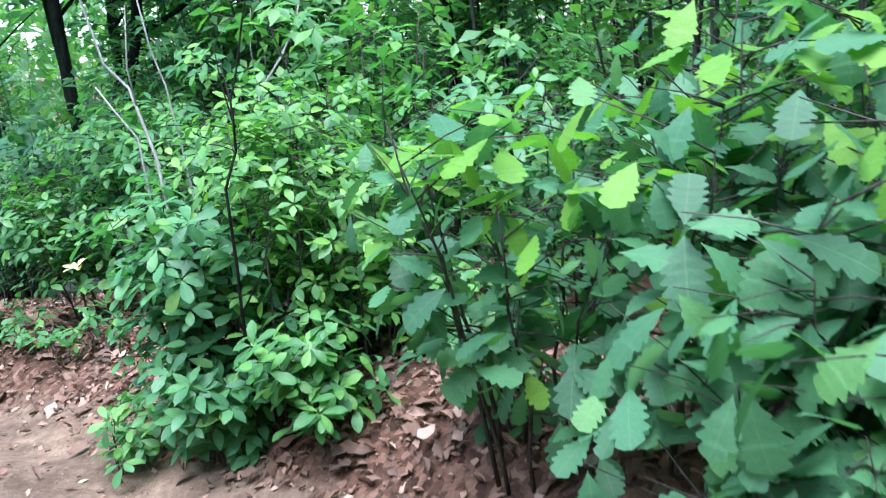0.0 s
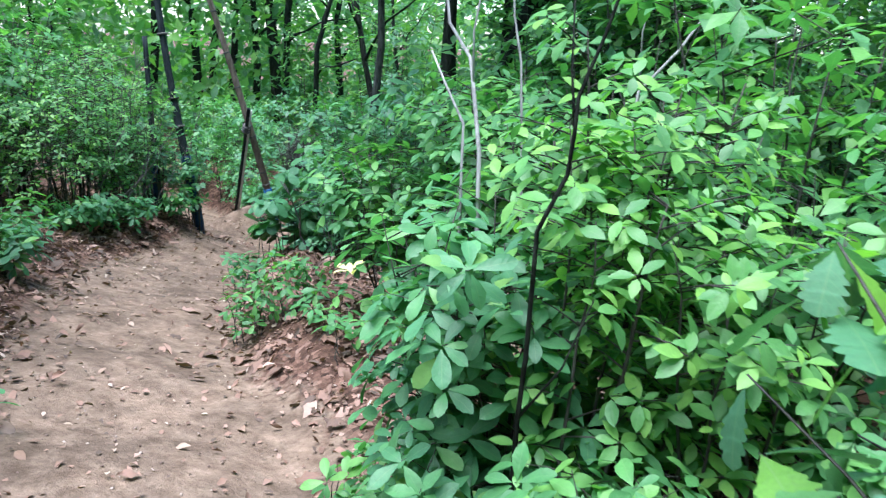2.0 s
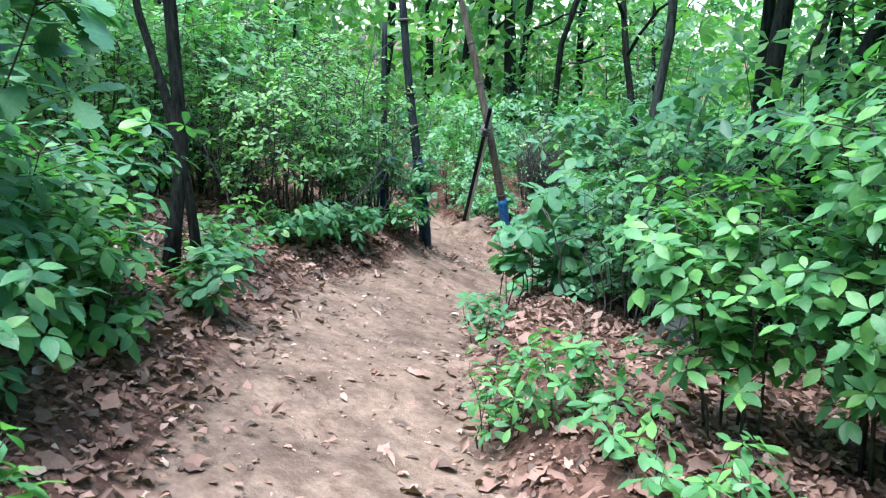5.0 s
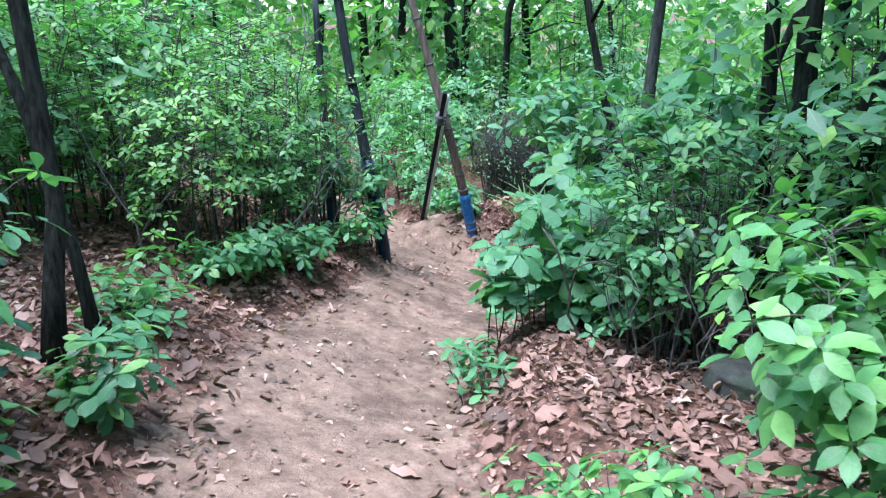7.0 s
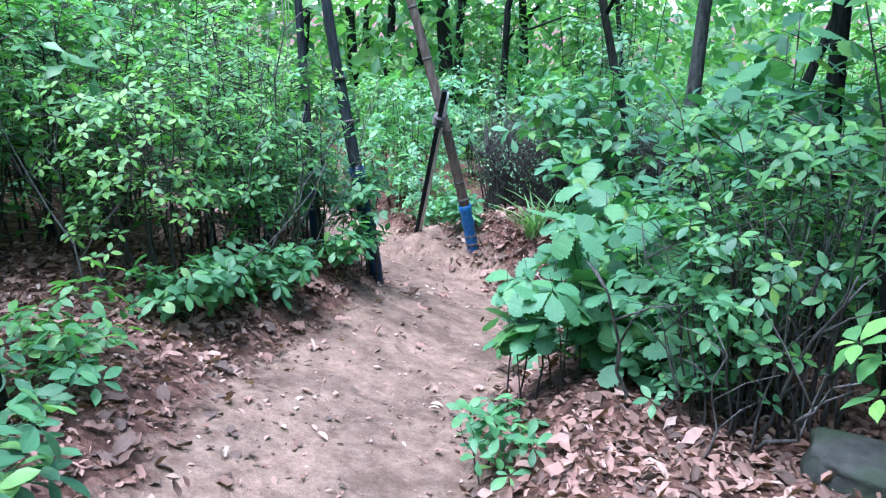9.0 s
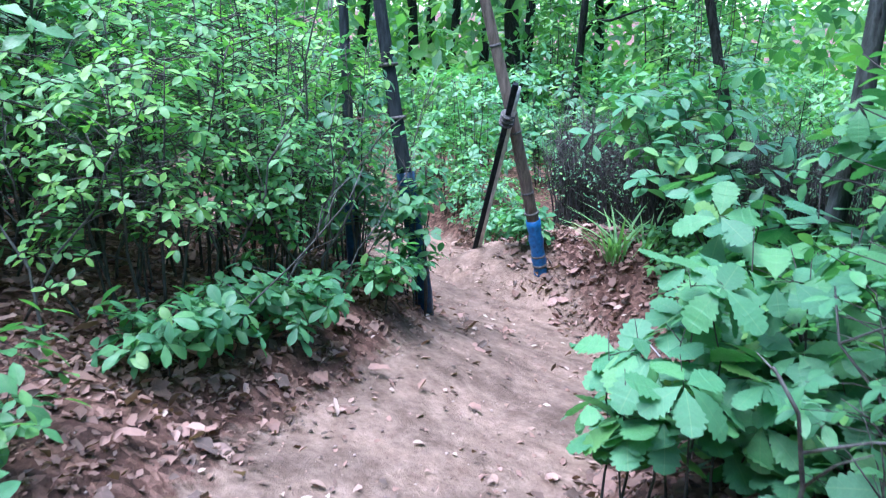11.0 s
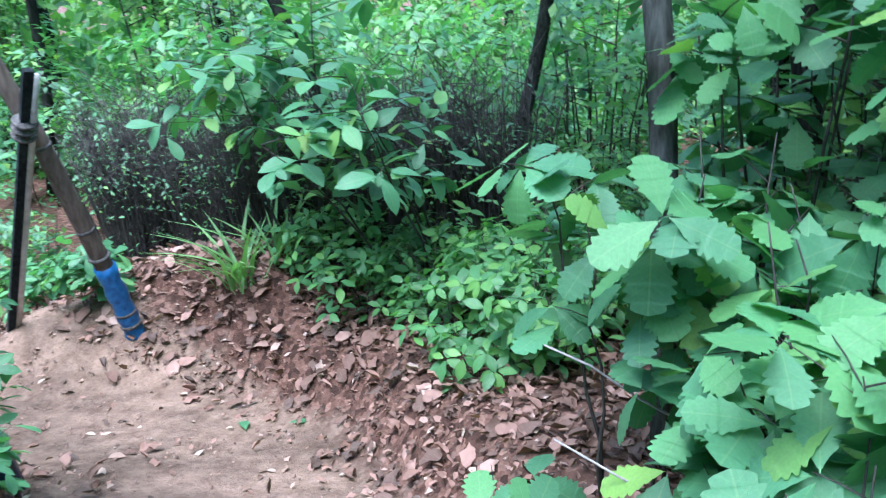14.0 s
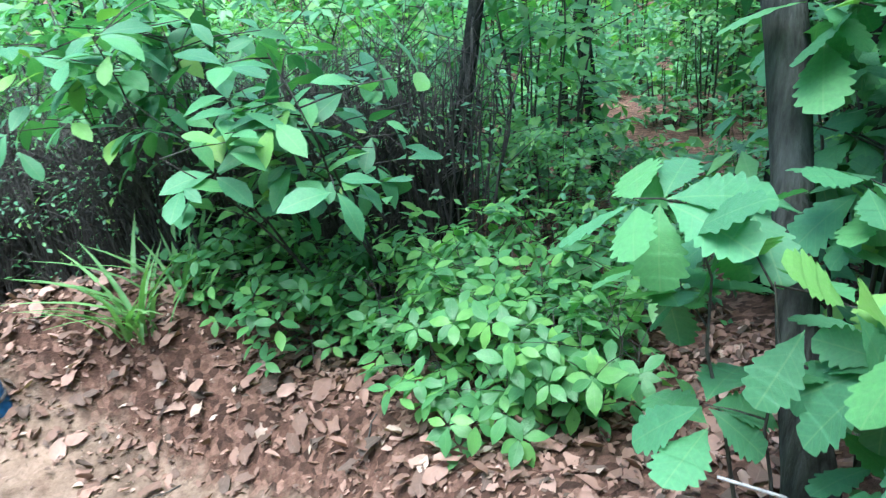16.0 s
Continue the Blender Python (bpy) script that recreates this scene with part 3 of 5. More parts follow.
# dark leaning trunks in the thicket beyond
tree("tree", [(-6.42, 11.6, h_at(-6.42, 11.6)), (-6.14, 11.91, -0.33), (-5.98, 12.16, 0.26), (-5.7, 12.6, 1.6), (-5.5, 13, 5)], (0.06, 0.052, 0.048, 0.04, 0.015), "thin dark leaning tree in a thicket", 8, leaves=700)
tree("tree", up(-7.2, 12.0, -1.5, 0.3, 5.0, 0.06, 6), (0.055, 0.05, 0.045, 0.04, 0.02), "thin dark leaning tree in a thicket", 9, leaves=700)
tree("tree", up(-4.9, 10.6, 0.2, 0.3, 6.0, 0.06, 12), (0.06, 0.055, 0.05, 0.04, 0.02), "thin dark tree in a thicket", 19, leaves=700)

# woods all round: five kinds of tree, copied
woods = []
# crown leaves oversized and mostly out of view, to shade the wood below
for k in range(4):
    t = tree("tree", up(-14 - 3 * k, 17 + 2 * k, 0.3, 0.3, 7.0 + k * 0.5, 0.18, 30 + k), (0.1 + 0.02 * k, 0.09 + 0.015 * k, 0.08, 0.05, 0.02), "tall dark-barked woodland tree with a leafy crown", 40 + k, reach=2.4, leaves=900, leaf=0.23, from_top=0.35)
    woods.append(t)
rng = random.Random(77)
made = 0
while made < 44:
    a, r = rng.uniform(0, 6.283), rng.uniform(5, 20)
    x, y = -4.5 + r * math.cos(a), 6.5 + r * math.sin(a)
    d, s = off_trail(x, y)
    if d < 3.0 or (r < 6.5 and s > 0) or (y < 4 and r < 10) or (y > 11 and x > -8 and r < 17) or math.hypot(x + 9, y - 7.5) < 4:
        continue
    sc = rng.uniform(0.8, 1.25)
    copy_thing(rng.choice(woods), pose(x, y, h_at(x, y), 0, 0, rng.uniform(0, 360)) @ Matrix.Scale(sc, 4))
    made += 1

slim = [tree("tree", up(-20 - 2 * k, 14 + 2 * k, 0.5 - 0.4 * k, 0.3, 5.0 + k, 0.14, 60 + k), (0.05, 0.045, 0.038, 0.028, 0.012), "slim dark woodland tree with a light crown", 70 + k, limbs=6, reach=1.1, leaves=500, from_top=0.4) for k in range(3)]
rng = random.Random(31)
made = 0
while made < 12:
    x, y = rng.uniform(-14, 3), rng.uniform(4, 17)
    d, s = off_trail(x, y)
    if d < (3.4 if s > 0 else 2.6) or d > 8 or math.hypot(x + 9.5, y - 7.5) < 3.4:
        continue
    copy_thing(rng.choice(slim), pose(x, y, h_at(x, y), 0, 0, rng.uniform(0, 360)) @ Matrix.Diagonal((*[rng.uniform(0.7, 1.5)] * 2, rng.uniform(0.85, 1.2), 1)))
    made += 1

# ---- the prop tree, its pole and the dark posts at the turn ----


def wrapped_trunk():
    base = Vector((-8.63, 10.78, h_at(-8.63, 10.78)))
    ob = thing("leaning_tree", base, "thin leaning trunk with its foot wrapped in blue plastic", "tree")
    pts = [Vector((-8.63, 10.78, base.z - 0.08)), Vector((-8.66, 10.64, -0.75)), Vector((-8.69, 10.35, 0.12)), Vector((-8.9, 10.17, 1.1)), Vector((-9.2, 9.95, 2.3)), Vector((-9.4, 9.9, 4.6))]
    rad = (0.058, 0.054, 0.049, 0.043, 0.036, 0.02)
    t = Tubes()
    fine, fr = [], []
    for i in range(5):
        for k in range(5):
            fine.append(pts[i].lerp(pts[i + 1], k / 5) - base), fr.append(rad[i] + (rad[i + 1] - rad[i]) * k / 5)
    t.add(fine, fr, 12)
    part("trunk", t.mesh("trunk", MAT_TAN), ob)
    w = Tubes()
    foot = [fine[0].lerp(fine[5], k / 9) for k in range(10)]
    w.add(foot, [0.063 + 0.007 * math.sin(k * 2.4) for k in range(10)], 12)
    part("wrap", w.mesh("wrap", MAT_BLUE), ob, "blue plastic wrap")
    for k in (1.2, 2.0, 5.4, 6.5, 9.6, 10.4, 13.2, 15.5, 17.8):
        i = int(k)
        p, d = fine[i].lerp(fine[i + 1], k - i), (fine[i + 1] - fine[i]).normalized()
        r = Tubes()
        rr = fr[i] + (0.012 if k < 6 else 0.005)
        r.add((p - d * 0.012, p - d * 0.006, p + d * 0.006, p + d * 0.012), (rr * 0.9, rr, rr, rr * 0.9), 12)
        part("tie", r.mesh("tie", MAT_ROPE), ob)
    # a sparse crown, high up
    rng = random.Random(5)
    spots = []
    for i in range(7):
        s = fine[-1 - (i % 4)]
        e = s + Vector((1.3 * math.cos(i * 2.2), 1.3 * math.sin(i * 2.2), rng.uniform(0.1, 0.9)))
        limb = bend(s, e, 0.25, 6, rng, 0.04)
        bt = Tubes()
        bt.add(limb, [0.016 - 0.0025 * j for j in range(6)], 5)
        part("limb", bt.mesh("limb", MAT_TAN), ob)
        for _ in range(26):
            p = limb[rng.randint(2, 5)] + Vector((rng.gauss(0, 0.25), rng.gauss(0, 0.25), rng.gauss(0, 0.15)))
            whorl(spots, p, (rng.uniform(-0.5, 0.5), rng.uniform(-0.5, 0.5), 1), 5, 0.12, rng)
    part("crown", leaves_mesh("crown", TINY, spots, MAT_CANOPY), ob, "", "stuff")


wrapped_trunk()


def prop_pole():
    foot = Vector((-9.5, 10.82, h_at(-9.5, 10.82)))
    head = Vector((-8.62, 10.2, 0.24))
    ob = thing("prop_pole", foot, "dark square pole with a pale edge propping the trunk", "pole")
    d = (head - foot)
    across = Vector((0.79, 0.61, 0))
    side = (across - d.normalized() * across.dot(d.normalized())).normalized()
    out = d.normalized().cross(side)
    bm = bmesh.new()
    ring = []
    for t, wd in ((-0.03, 0.026), (0.5, 0.024), (1.0, 0.024), (1.14, 0.026), (1.16, 0.021)):
        ring.append([bm.verts.new(d * t + side * sx * wd + out * sy * wd * 0.8) for sx, sy in ((-1, -1), (1, -1), (1, 1), (-1, 1))])
    for a, b in zip(ring, ring[1:]):
        for k in range(4):
            bm.faces.new((a[k], a[(k + 1) % 4], b[(k + 1) % 4], b[k]))
    bm.faces.new(ring[-1]), bm.faces.new(ring[0][::-1])
    me = bpy.data.meshes.new("pole")
    bm.to_mesh(me), bm.free()
    me.materials.append(MAT_BLACKPOST)
    part("pole", me, ob)
    t = Tubes()
    off = side * 0.033 - out * 0.012
    t.add([d * k + off for k in (0.0, 0.3, 0.7, 1.0, 1.15)], (0.024, 0.022, 0.021, 0.021, 0.017), 4)
    part("edge_strip", t.mesh("edge_strip", MAT_METAL), ob, "pale grey edge strip")
    for k in (0.93, 0.955, 0.98):
        r = Tubes()
        p = d * k
        n = d.normalized()
        r.add((p - n * 0.01, p, p + n * 0.01), (0.058, 0.065, 0.058), 12)
        part("rope", r.mesh("rope", MAT_ROPE), ob)


prop_pole()


def dark_post(pts, r0, label, bands, wrap_to):
    base = Vector(pts[0])
    ob = thing("post", base, label, "post", "dark posts at the turn of the path")
    loc = [Vector(p) - base for p in pts]
    fine = []
    for a, b in zip(loc, loc[1:]):
        fine += [a.lerp(b, k / 6) for k in range(6)]
    fine.append(loc[-1])
    fine[0] -= Vector((0, 0, 0.1))
    n = len(fine)
    t = Tubes()
    t.add(fine, [r0 * (1 - 0.35 * k / n) for k in range(n)], 10)
    part("shaft", t.mesh("shaft", MAT_BLACKPOST), ob)
    w = Tubes()
    k1 = int(wrap_to * n)
    w.add(fine[:k1], [r0 * (1.13 + 0.06 * math.sin(k * 3.1)) for k in range(k1)], 10)
    part("wrap", w.mesh("wrap", MAT_NAVY), ob, "dark blue plastic wrap")
    for b in bands:
        i = min(n - 2, int(b * n))
        p, d = fine[i], (fine[i + 1] - fine[i]).normalized()
        r = Tubes()
        r.add((p - d * 0.012, p, p + d * 0.012), (r0 * 1.1, r0 * 1.24, r0 * 1.1), 10)
        part("tie", r.mesh("tie", MAT_ROPE), ob)


dark_post([(-8.29, 8.98, h_at(-8.29, 8.98)), (-8.46, 8.97, -0.27), (-8.58, 8.95, 0.29), (-8.72, 8.93, 1.0), (-8.95, 8.93, 2.3)], 0.058, "dark leaning post wrapped in dark blue plastic beside the path", (0.1, 0.3, 0.5, 0.62, 0.8), 0.36)
dark_post([(-8.49, 8.5, h_at(-8.49, 8.5)), (-8.66, 8.6, -0.11), (-8.78, 8.68, 0.48), (-8.85, 8.7, 1.4)], 0.045, "thinner dark post half hidden by leaves", (0.2, 0.45), 0.4)


# ---- stone ----
def boulder(x, y, sx, sy, sz, turn, label, seed, dip=0.35):
    bm = bmesh.new()
    bmesh.ops.create_icosphere(bm, subdivisions=4, radius=1)
    for v in bm.verts:
        p = v.co.copy()
        q = Vector((math.copysign(abs(p.x) ** 0.7, p.x), math.copysign(abs(p.y) ** 0.75, p.y), math.copysign(abs(p.z) ** 0.6, p.z)))
        k = 1 + 0.16 * noise.noise(p * 1.7 + Vector((seed, 0, 0))) + 0.05 * noise.noise(p * 6)
        v.co = Vector((q.x * sx, q.y * sy, q.z * sz)) * k
    me = bpy.data.meshes.new("boulder")
    bm.to_mesh(me), bm.free()
    me.materials.append(MAT_STONE)
    me.polygons.foreach_set("use_smooth", np.ones(len(me.polygons), dtype=bool))
    ob = new("boulder", me)
    ob.matrix_world = pose(x, y, h_at(x, y) + sz * dip, 4, 6, turn)
    return tagged(ob, label, "rock")


boulder(-4.02, 7.4, 0.34, 0.17, 0.1, 12, "flat grey-green mossy boulder lying in leaf litter", 3)

# ---- saplings and shrubs along the way ----
for k, (x, y, tall, sp, lx, ly, lab) in enumerate((
        (-0.15, 3.1, 1.3, 0.55, -0.05, -0.3, "young oak sapling with large lobed leaves hanging by the path"),
        (0.35, 2.75, 1.2, 0.6, 0.1, -0.25, "young oak sapling with holed and lobed leaves"),
        (0.85, 2.75, 1.3, 0.6, 0.0, -0.25, "bushy oak sapling with bright young top leaves"),
        (0.55, 2.35, 0.75, 0.45, 0.0, -0.2, "low oak sapling with broad dull green leaves"),
        (0.4, 2.05, 0.6, 0.4, -0.1, 0.1, "low oak sapling with lobed leaves near the ground"),
        (0.85, 2.1, 0.8, 0.45, 0.0, 0.1, "low oak sapling with lobed leaves near the ground"),
        (1.3, 3.3, 1.45, 0.6, 0.0, -0.2, "bushy oak sapling with lobed green leaves"),
        (0.6, 3.2, 1.4, 0.6, 0.0, -0.1, "bushy oak sapling with lobed green leaves"))):
    leafy_plant("oak_sapling", x, y, tall, sp, lab, 8, 112, 0.128 if tall > 1 else 0.122, 6, OAK_LEAVES, 121 + k, "sapling", (lx, ly - 0.08), 0.25 if tall > 1 else 0.12, 0.3, 0.78, 0.45, (78, 132), young=YOUNG_OAK if tall > 1 else ())
shrub("shrub", -1.6, 4.15, 1.15, 0.55, "dense green shrub with whorls of oval leaves at the path edge", 12, 220, 0.096, 6, OBOVATE, MAT_SHRUB, 31, (-0.05, -0.1), 0.05, 0.26, 0.72)
shrub("shrub", -1.35, 4.6, 1.6, 0.6, "light green leafy shrub with fine pale shoots", 12, 250, 0.072, 5, OVAL, MAT_LIGHT, 32, (0, 0), 0.05, 0.28, 0.7)
shrub("shrub", -1.2, 3.95, 1.55, 0.3, "light green leafy sapling round a crooked stem", 5, 90, 0.07, 5, OVAL, MAT_LIGHT, 236, (0.05, 0.05), 0.3, 0.24, 0.72)
shrub("shrub", -0.85, 4.15, 0.95, 0.4, "light green shrub with fine oval leaves", 8, 120, 0.072, 5, OVAL, MAT_LIGHT, 237, (0, 0), 0.1, 0.24, 0.72)
shrub("shrub", -0.95, 3.72, 0.5, 0.32, "low spread of oval-leaved shoots under a light green sapling", 8, 80, 0.092, 5, OBOVATE, MAT_BUSH, 238, (-0.05, -0.05), 0.15, 0.2, 0.72)
shrub("shrub", -1.1, 4.6, 1.25, 0.5, "light yellow-green shrub with many fine leaves", 11, 220, 0.068, 5, OVAL, MAT_LIGHT, 235, (0, 0), 0.02, 0.26, 0.72)
shrub("shrub", -0.75, 4.9, 1.25, 0.7, "light green leafy shrub in the undergrowth", 9, 160, 0.085, 5, OVAL, MAT_BUSH, 132, (0, -0.1), 0.1, 0.3, 0.7)
shrub("shrub", 0.1, 4.6, 1.3, 0.7, "leafy green shrub behind the oak saplings", 9, 150, 0.085, 5, OVAL, MAT_SHRUB, 133, (0, -0.1), 0.1, 0.3, 0.7)
shrub("shrub", -1.48, 3.86, 0.5, 0.3, "low spread of oval-leaved shoots under the shrub", 9, 90, 0.1, 5, POINTED, MAT_SHRUB, 231, (0, -0.05), 0.1, 0.2, 0.72)
shrub("shrub", -0.9, 4.85, 0.8, 0.42, "low spread of oval-leaved shoots in leaf litter", 9, 80, 0.1, 5, OBOVATE, MAT_BUSH, 232, (0, -0.05), 0.1, 0.2, 0.72)
shrub("plant", -8.2, 8.8, 1.2, 0.24, "leafy creeper growing round the dark post", 6, 74, 0.085, 5, OVAL, MAT_SHRUB, 233, (-0.1, 0.0), 0.15, 0.22, 0.6)
shrub("plant", -8.38, 8.38, 1.5, 0.25, "leafy creeper growing round the dark post", 6, 80, 0.085, 5, OVAL, MAT_SMALL, 234, (-0.05, 0.0), 0.15, 0.22, 0.6)
shrub("plant", -0.45, 4.2, 0.4, 0.25, "low leafy plant in leaf litter", 6, 44, 0.09, 5, OBOVATE, MAT_BUSH, 134, (0, 0), 0.2, 0.2, 0.6)
shrub("plant", -2.0, 3.95, 0.4, 0.25, "small bright green plant at the path edge", 6, 36, 0.08, 5, OBOVATE, MAT_BUSH, 135, (0.05, 0.0), 0.2, 0.16, 0.6)
shrub("plant", -0.2, 3.35, 0.45, 0.3, "low dark plant under the oak leaves", 6, 40, 0.09, 5, OBOVATE, MAT_SMALL, 136, (0, 0), 0.2, 0.2, 0.6)
shrub("bush", -2.6, 6.2, 1.6, 0.65, "spreading bright green bush with pointed leaves in whorls", 12, 280, 0.088, 5, POINTED, MAT_BUSH, 33, (-0.05, -0.12), 0.16, 0.3, 0.8, flat=0.15)
shrub("bush", -3.2, 6.0, 1.2, 0.45, "spreading bright green bush with pointed leaves in whorls beside the path", 6, 150, 0.088, 5, POINTED, MAT_BUSH, 331, (-0.12, -0.05), 0.22, 0.26, 0.8, flat=0.2)
shrub("bush", -2.05, 6.05, 1.6, 0.75, "spreading bright green bush with pointed leaves", 11, 230, 0.088, 5, POINTED, MAT_BUSH, 34, (0.05, -0.12), 0.16, 0.3, 0.8)
shrub("plant", -4.15, 5.62, 0.5, 0.3, "low leafy plant sprouting from the path edge", 6, 52, 0.075, 5, OBOVATE, MAT_BUSH, 35, (0, 0), 0.25, 0.16, 0.55)
shrub("plant", -3.85, 5.75, 0.4, 0.25, "low leafy plant sprouting in leaf litter", 5, 34, 0.075, 5, OBOVATE, MAT_BUSH, 138, (0, 0), 0.25, 0.16, 0.55)
for k, (x, y) in enumerate(((-3.5, 5.62), (-3.3, 5.5), (-2.95, 5.5), (-2.75, 5.35), (-3.05, 5.25))):
    shrub("plant", x, y, 0.24 + 0.03 * k, 0.16, "small leafy seedling in leaf litter", 3, 6, 0.085, 5, OBOVATE, MAT_BUSH, 36 + k, (0, 0), 0.5, 0.12, 0.5)
# upper side
leafy_plant("oak_sapling", -5.0, 3.5, 1.4, 0.45, "oak sapling with dark lobed leaves over a leafy shrub", 5, 48, 0.16, 5, OAK_LEAVES, 23, "sapling", (0.15, 0.15), 0.45, 0.28, 0.8)
shrub("shrub", -4.72, 3.5, 0.65, 0.42, "leafy green shrub beside the path", 10, 150, 0.096, 5, POINTED, MAT_SHRUB, 138, (0.0, 0.05), 0.05, 0.22, 0.85)
shrub("shrub", -4.3, 3.15, 0.75, 0.5, "leafy green shrub beside the path", 9, 110, 0.086, 5, POINTED, MAT_SHRUB, 139, (0.0, 0.05), 0.05, 0.22, 0.85)
shrub("shrub", -3.05, 2.35, 0.75, 0.45, "leafy green shrub crowding the path", 9, 120, 0.1, 5, OBOVATE, MAT_SHRUB, 240, (0.0, 0.1), 0.05, 0.22, 0.72)
shrub("shrub", -3.45, 2.75, 0.65, 0.45, "leafy green shrub crowding the path", 8, 90, 0.1, 5, OBOVATE, MAT_BUSH, 241, (0.0, 0.05), 0.05, 0.22, 0.66)
shrub("shrub", -5.4, 3.7, 0.95, 0.45, "leafy green shrub under a young oak", 9, 130, 0.1, 5, OBOVATE, MAT_SHRUB, 242, (0.05, 0.1), 0.2, 0.24, 0.7)
shrub("shrub", -5.35, 4.15, 0.65, 0.5, "leafy shrub with drooping oval leaves by the path", 9, 110, 0.096, 5, POINTED, MAT_BUSH, 39, (0, 0), 0.1, 0.24, 0.88)
shrub("shrub", -5.9, 4.35, 0.9, 0.6, "leafy shrub on the upper slope", 9, 130, 0.11, 5, OBOVATE, MAT_SMALL, 140, (0, 0), 0.1, 0.26, 0.68)
shrub("shrub", -3.62, 3.1, 0.5, 0.34, "low bright leafy shrub at the path edge", 9, 90, 0.092, 5, POINTED, MAT_BUSH, 243, (0.05, 0.1), 0.1, 0.18, 0.6)
shrub("plant", -3.62, 3.42, 0.16, 0.16, "sprig of round leaves at the path edge", 3, 8, 0.1, 4, OBOVATE, MAT_SHRUB, 141, (0.05, 0.05), 0.5, 0.14, 0.5)
shrub("plant", -5.95, 5.02, 0.36, 0.28, "low dark green plant at the foot of a tree", 5, 34, 0.11, 5, OBOVATE, MAT_SMALL, 40, (0, 0), 0.3, 0.16, 0.55)
shrub("plant", -7.1, 5.85, 0.3, 0.35, "low yellow-green plant in leaf litter", 5, 30, 0.09, 4, OVAL, MAT_BUSH, 41, (0, 0), 0.3, 0.2, 0.5)
shrub("plant", -6.75, 5.6, 0.25, 0.3, "low grey-green plant in leaf litter", 5, 26, 0.09, 4, OVAL, MAT_SHRUB, 42, (0, 0), 0.3, 0.2, 0.5)
# bushes on the inside of the bend
# the lighter leaf colour on most of these puts backlighting into the green
for k, (x, y, tall, sp) in enumerate(((-8.2, 6.9, 1.5, 0.75), (-8.7, 7.5, 1.9, 0.8), (-9.0, 8.3, 2.0, 0.7), (-9.4, 6.6, 2.0, 0.9), (-8.9, 5.9, 1.7, 0.8), (-10.2, 7.6, 2.2, 0.9), (-9.6, 9.1, 1.9, 0.7), (-8.35, 7.75, 1.3, 0.5), (-10.2, 8.8, 2.3, 0.9), (-10.3, 6.0, 2.2, 0.9))):
    ob = shrub("bush", x, y, tall, sp, "twiggy bush with small leaves on the inside of the bend", 8, 210, 0.06, 5, OVAL, (MAT_LIGHT, MAT_BUSH, MAT_LIGHT)[k % 3], 50 + k, (0, 0), 0.22, 0.34, 0.7, flat=0.25)
    bare_stems(ob, tall, sp, 9, 150 + k)
for k, (x, y) in enumerate(((-7.75, 7.05), (-7.8, 7.5), (-8.0, 8.25), (-7.65, 6.7), (-7.95, 7.3))):
    shrub("plant", x, y, 0.36, 0.3, "low leafy green plant on the bank", 6, 36, 0.1, 5, OBOVATE, MAT_SHRUB, 60 + k, (0.08, 0), 0.3, 0.18, 0.55)
# lower side of the bend
for k, (x, y, tall, sp, tips, low, mat) in enumerate(((-4.72, 7.5, 1.0, 0.5, 120, 0.12, MAT_SHRUB), (-4.7, 7.85, 1.45, 0.55, 120, 0.2, MAT_BUSH), (-4.5, 7.75, 1.3, 0.6, 80, 0.45, MAT_SMALL))):
    ob = shrub("bush", x, y, tall, sp, "loose twiggy bush with small green leaves and bare grey stems", 10, tips, 0.062, 5, OVAL, mat, 70 + k, (-0.08, 0), low, 0.3, 0.8)
    bare_stems(ob, tall, sp, 8, 170 + k, 0.35)
shrub("plant", -5.5, 6.95, 0.35, 0.3, "low leafy plant at the foot of a bush", 6, 40, 0.08, 5, OBOVATE, MAT_SHRUB, 143, (0, 0), 0.2, 0.18, 0.6)
shrub("plant", -3.74, 6.72, 0.7, 0.3, "bright green spray of pointed leaves over the boulder", 2, 6, 0.09, 5, POINTED, MAT_LIGHT, 145, (-0.1, 0.1), 0.6, 0.16, 0.6)
